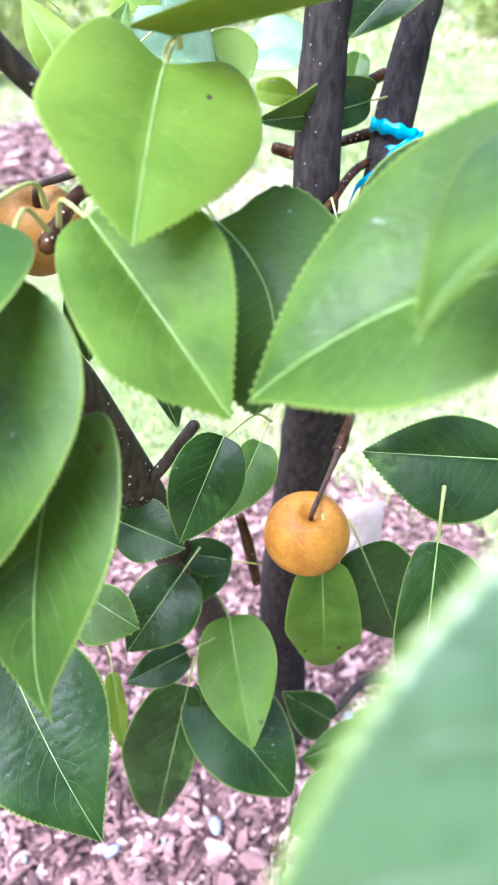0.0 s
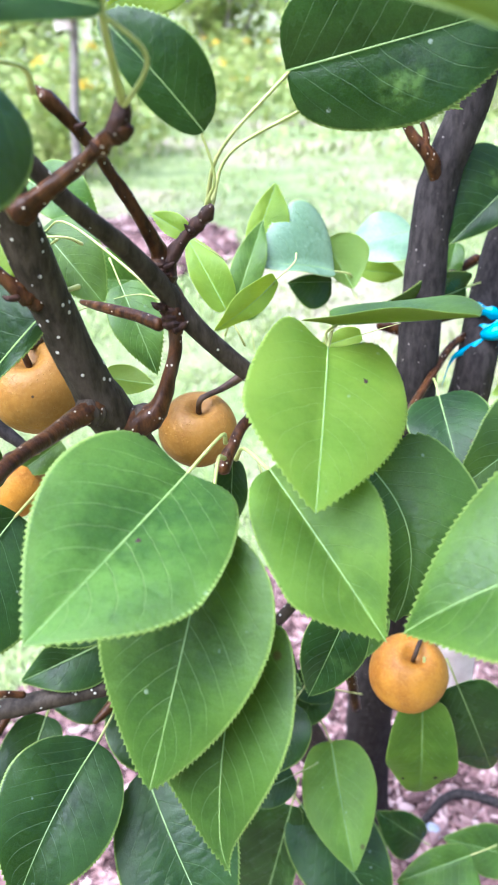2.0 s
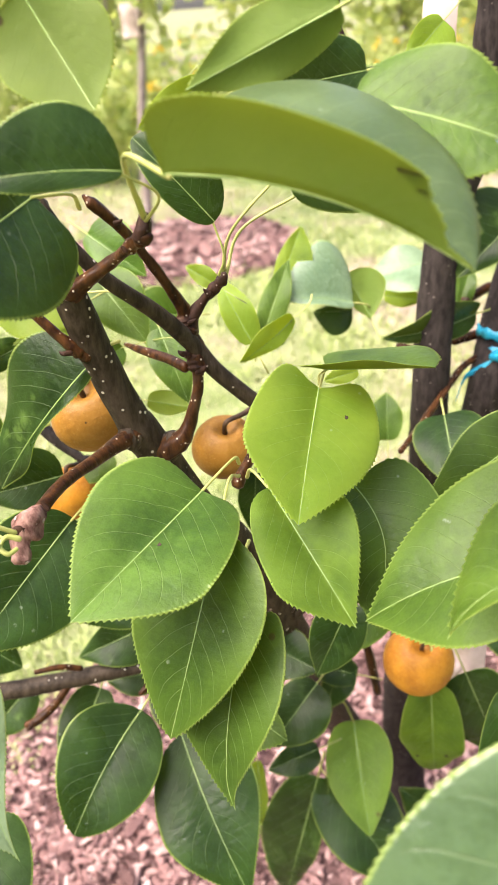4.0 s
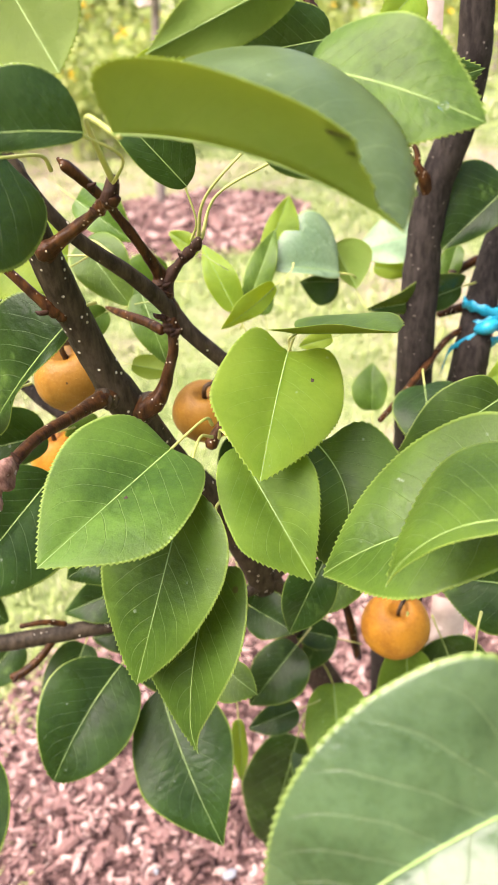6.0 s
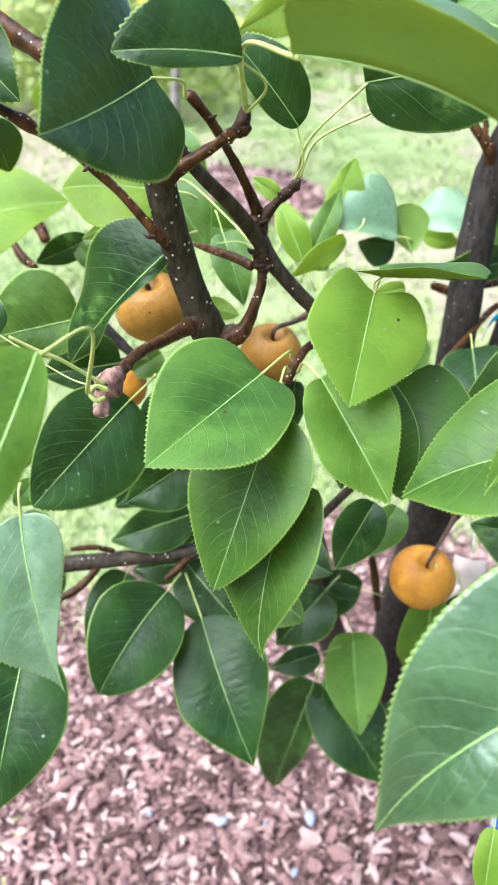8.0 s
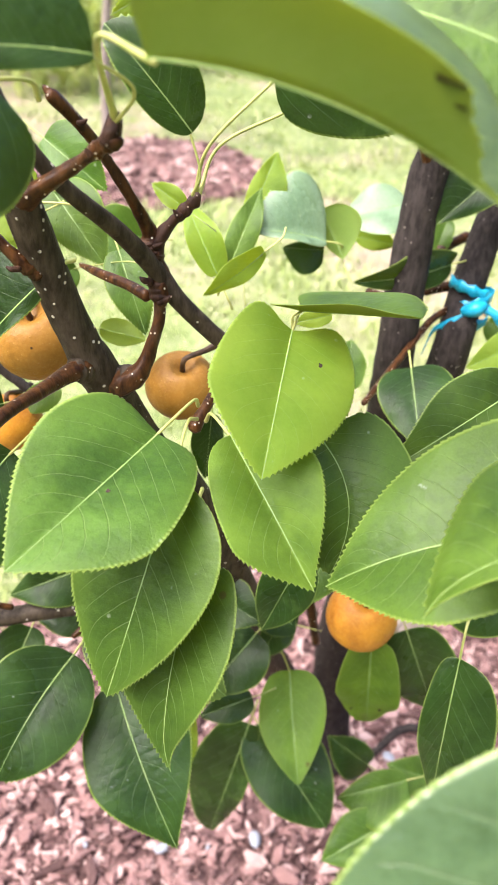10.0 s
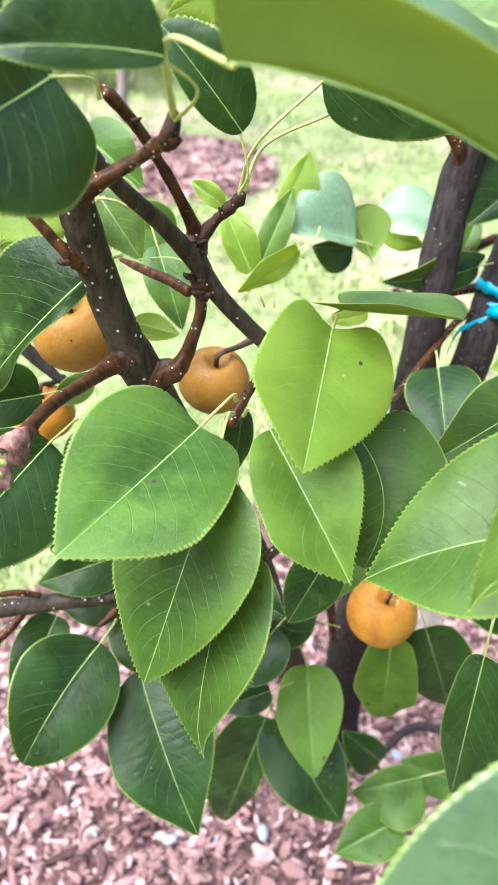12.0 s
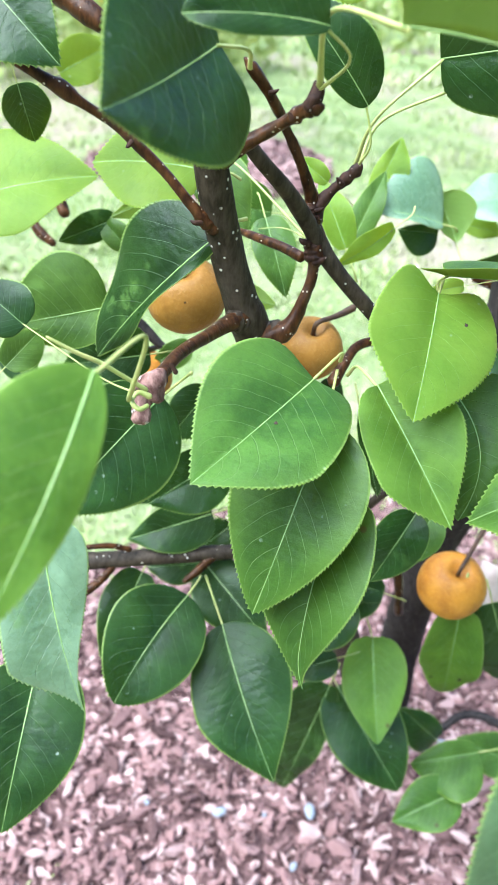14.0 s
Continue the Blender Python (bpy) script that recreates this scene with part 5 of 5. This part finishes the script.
for k in range(9):
    shrub(-11 + 2.9 * k + random.uniform(-0.6, 0.6), 17 + random.uniform(-1.5, 1.5), 2.2 + random.uniform(-0.5, 0.9), 1.6)


def unseen_tree_line(label):
    """Unseen woods added round the lawn to darken horizon reflections: uneven masses of leaf clumps behind trunks."""
    verts, faces = [], []
    for k in range(150):
        a = 2 * math.pi * k / 150 + random.uniform(-0.02, 0.02)
        if math.sin(a) > 0.72:
            continue
        r = 15 + random.uniform(-2.0, 3.0)
        top = 6.5 + 2.2 * noise.noise(Vector((math.cos(a) * 4, math.sin(a) * 4, 2.0))) + random.uniform(-0.8, 0.8)
        tv, tf = tube_data([(r * math.cos(a), r * math.sin(a), -0.2, 0.16), (r * math.cos(a) + 0.2, r * math.sin(a), top * 0.5, 0.11), (r * math.cos(a), r * math.sin(a), top * 0.9, 0.04)], 6, 2, 0.1, len(verts))
        verts += tv
        faces += tf
        for j in range(16):
            z = top * (0.10 + 0.9 * random.random())
            clump(verts, faces, ((r + random.gauss(0, 0.5)) * math.cos(a), (r + random.gauss(0, 0.5)) * math.sin(a), z), 0.55, 12, 0.75)
    ob = mesh_object("backdrop_woods", verts, faces, [WOODS], None, "", False)
    return tagged(ob, label, "woods", kind="stuff")


unseen_tree_line("unseen dark green woods added round the lawn to darken reflections")


# ---- grass ----
def inside_bed(x, y):
    for cx, cy, r in ((BED_X, BED_Y, BED_R), (-1.00, 3.80, 0.62), (1.95, 3.40, 0.60)):
        ex, ey = bed_edge(math.atan2(y - cy, x - cx), cx, cy, r)
        if math.hypot(x - cx, y - cy) < math.hypot(ex - cx, ey - cy) * random.uniform(0.70, 1.02):
            return True
    return False


def grass(name, count, near, far, height, width, label):
    """Loose blades in a stretch of lawn, in tufts, each blade bent."""
    verts, faces = [], []
    made = 0
    while made < count:
        y = near + (far - near) * random.random() ** 1.15
        x = random.uniform(-0.55 * y - 0.55, 0.50 * y + 0.55)
        if inside_bed(x, y):
            continue
        tuft = 0.5 + 0.9 * max(0.0, noise.noise(Vector((x * 2.3, y * 2.3, 4.0))) + 0.45)
        if random.random() > tuft:
            continue
        a = random.uniform(0, 6.28)
        h = height * random.uniform(0.4, 1.2) * tuft
        out = Vector((math.cos(a), math.sin(a), 0)) * h * random.uniform(0.2, 1.1)
        w = Vector((-math.sin(a), math.cos(a), 0)) * width * random.uniform(0.6, 1.3)
        b = Vector((x, y, -0.014))
        k = len(verts)
        m = b + out * 0.35 + Vector((0, 0, h * 0.75))
        t = b + out + Vector((0, 0, h * random.uniform(0.6, 1.0)))
        verts += [b - w, b + w, m + w * 0.8, m - w * 0.8, t]
        faces += [(k, k + 1, k + 2, k + 3), (k + 3, k + 2, k + 4)]
        made += 1
    ob = mesh_object(name, verts, faces, [BLADE], None, "", False)
    return tagged(ob, label, "grass", kind="stuff")


grass("grass", 22000, 0.25, 2.6, 0.032, 0.0020, "short green lawn grass with straw-coloured blades")
grass("grass", 24000, 2.2, 7.0, 0.038, 0.0045, "short green lawn grass with straw-coloured blades")
grass("grass", 9000, 6.5, 14.0, 0.08, 0.012, "short green lawn grass far across the lawn")


# ---- mulch chips ----
def chip_mesh(kind):
    """A split shard of bark, uneven and slightly bent."""
    rng = random.Random(kind)
    length, w, h = 1.0, rng.uniform(0.28, 0.62), rng.uniform(0.08, 0.18)
    verts = []
    for i, q in enumerate((-0.5, -0.12, 0.26, 0.5)):
        taper = (0.55, 1.0, 0.9, 0.35)[i] * rng.uniform(0.8, 1.2)
        bend = 0.10 * (q * q) * rng.choice((-1, 1)) + rng.uniform(-0.02, 0.02)
        skew = rng.uniform(-0.08, 0.08)
        verts += [(q * length, -w / 2 * taper + skew, bend), (q * length, w / 2 * taper + skew, bend + rng.uniform(-0.03, 0.03)),
                  (q * length + 0.04, w / 2 * taper * 0.7 + skew, bend + h * taper), (q * length - 0.03, -w / 2 * taper * 0.7 + skew, bend + h)]
    faces = [(3, 2, 1, 0), (12, 13, 14, 15)]
    for i in range(3):
        for k in range(4):
            faces.append((i * 4 + k, i * 4 + (k + 1) % 4, i * 4 + 4 + (k + 1) % 4, i * 4 + 4 + k))
    return verts, faces


def bed_height(x, y, cx, cy, r, height):
    ex, ey = bed_edge(math.atan2(y - cy, x - cx), cx, cy, r)
    u = min(1.0, math.hypot(x - cx, y - cy) / max(0.01, math.hypot(ex - cx, ey - cy)))
    return height * (1 - u ** 3) - 0.010 * u ** 6


shards = [chip_mesh(k) for k in range(9)]
chip_data = []
for k, (cv, cf) in enumerate(shards):
    me = bpy.data.meshes.new("mulch_chip")
    me.from_pydata(cv, [], cf)
    me.materials.append(CHIP)
    chip_data.append(me)


def chip_pose(cx, cy, r, height, small, big, x=None, y=None):
    if x is None:
        a, q = random.uniform(0, 6.28), math.sqrt(random.random()) * 0.985
        ex, ey = bed_edge(a, cx, cy, r)
        x, y = cx + (ex - cx) * q, cy + (ey - cy) * q
    size = random.uniform(small, big) * (1.0 if random.random() < 0.8 else 1.4)
    turn = Euler((random.gauss(0, 0.28), random.gauss(0, 0.28), random.uniform(0, 6.28)))
    return Matrix.LocRotScale((x, y, bed_height(x, y, cx, cy, r, height) + random.uniform(0.0, 0.008)), turn, (size, size * random.uniform(0.7, 1.2), size))


def chip_litter(name, cx, cy, r, height, count, small, big, label):
    all_v, all_f = [], []
    for _ in range(count):
        cv, cf = shards[random.randrange(len(shards))]
        m = chip_pose(cx, cy, r, height, small, big)
        k = len(all_v)
        all_v += [m @ Vector(v) for v in cv]
        all_f += [tuple(k + i for i in f) for f in cf]
    ob = mesh_object(name, all_v, all_f, [CHIP], None, "", False)
    return tagged(ob, label, "mulch", kind="stuff")


chip_litter("mulch_litter", BED_X, BED_Y, BED_R, 0.012, 21000, 0.006, 0.021, "reddish-brown shredded bark chips covering the tree's bed")
chip_litter("mulch_litter", -1.00, 3.80, 0.62, 0.03, 1500, 0.03, 0.06, "pinkish bark chips covering a young tree's bed")
chip_litter("mulch_litter", 1.95, 3.40, 0.60, 0.03, 1200, 0.03, 0.06, "pinkish bark chips covering a bed in the lawn")
made = 0
while made < 290:
    x, y = random.uniform(-0.40, 0.22), random.uniform(0.34, 0.90)
    if math.hypot(x - BED_X, y - BED_Y) > BED_R * 0.93:
        continue
    chip = new("chip", chip_data[random.randrange(len(chip_data))])
    chip.parent = bed
    chip.matrix_basis = Matrix.Translation((0, 0, 0.006)) @ chip_pose(BED_X, BED_Y, BED_R, 0.012, 0.014, 0.034, x, y)
    made += 1


def pebble(x, y, size):
    verts, faces = [], []
    for i in range(8):
        th = math.pi * i / 7
        for k in range(12):
            a = 2 * math.pi * k / 12
            q = 1 + 0.25 * noise.noise(Vector((math.cos(a), math.sin(a), th + x * 40)))
            verts.append((size * q * math.sin(th) * math.cos(a), size * 0.62 * q * math.sin(th) * math.sin(a), size * 0.4 * math.cos(th)))
    for i in range(7):
        for k in range(12):
            faces.append((i * 12 + k, (i + 1) * 12 + k, (i + 1) * 12 + (k + 1) % 12, i * 12 + (k + 1) % 12))
    ob = mesh_object("pebble", verts, faces, [STONE])
    ob.matrix_world = pose(x, y, bed_height(x, y, BED_X, BED_Y, BED_R, 0.012) + 0.012, 0, 0, random.uniform(0, 180))
    return tagged(ob, "pale blue-grey pebble lying on the mulch", "pebble", "pebbles on the mulch")


pebble(-0.160, 0.500, 0.011)
pebble(-0.040, 0.530, 0.012)
pebble(-0.260, 0.490, 0.005)
pebble(-0.100, 0.510, 0.004)
pebble(-0.050, 0.450, 0.007)
pebble(0.140, 0.680, 0.014)
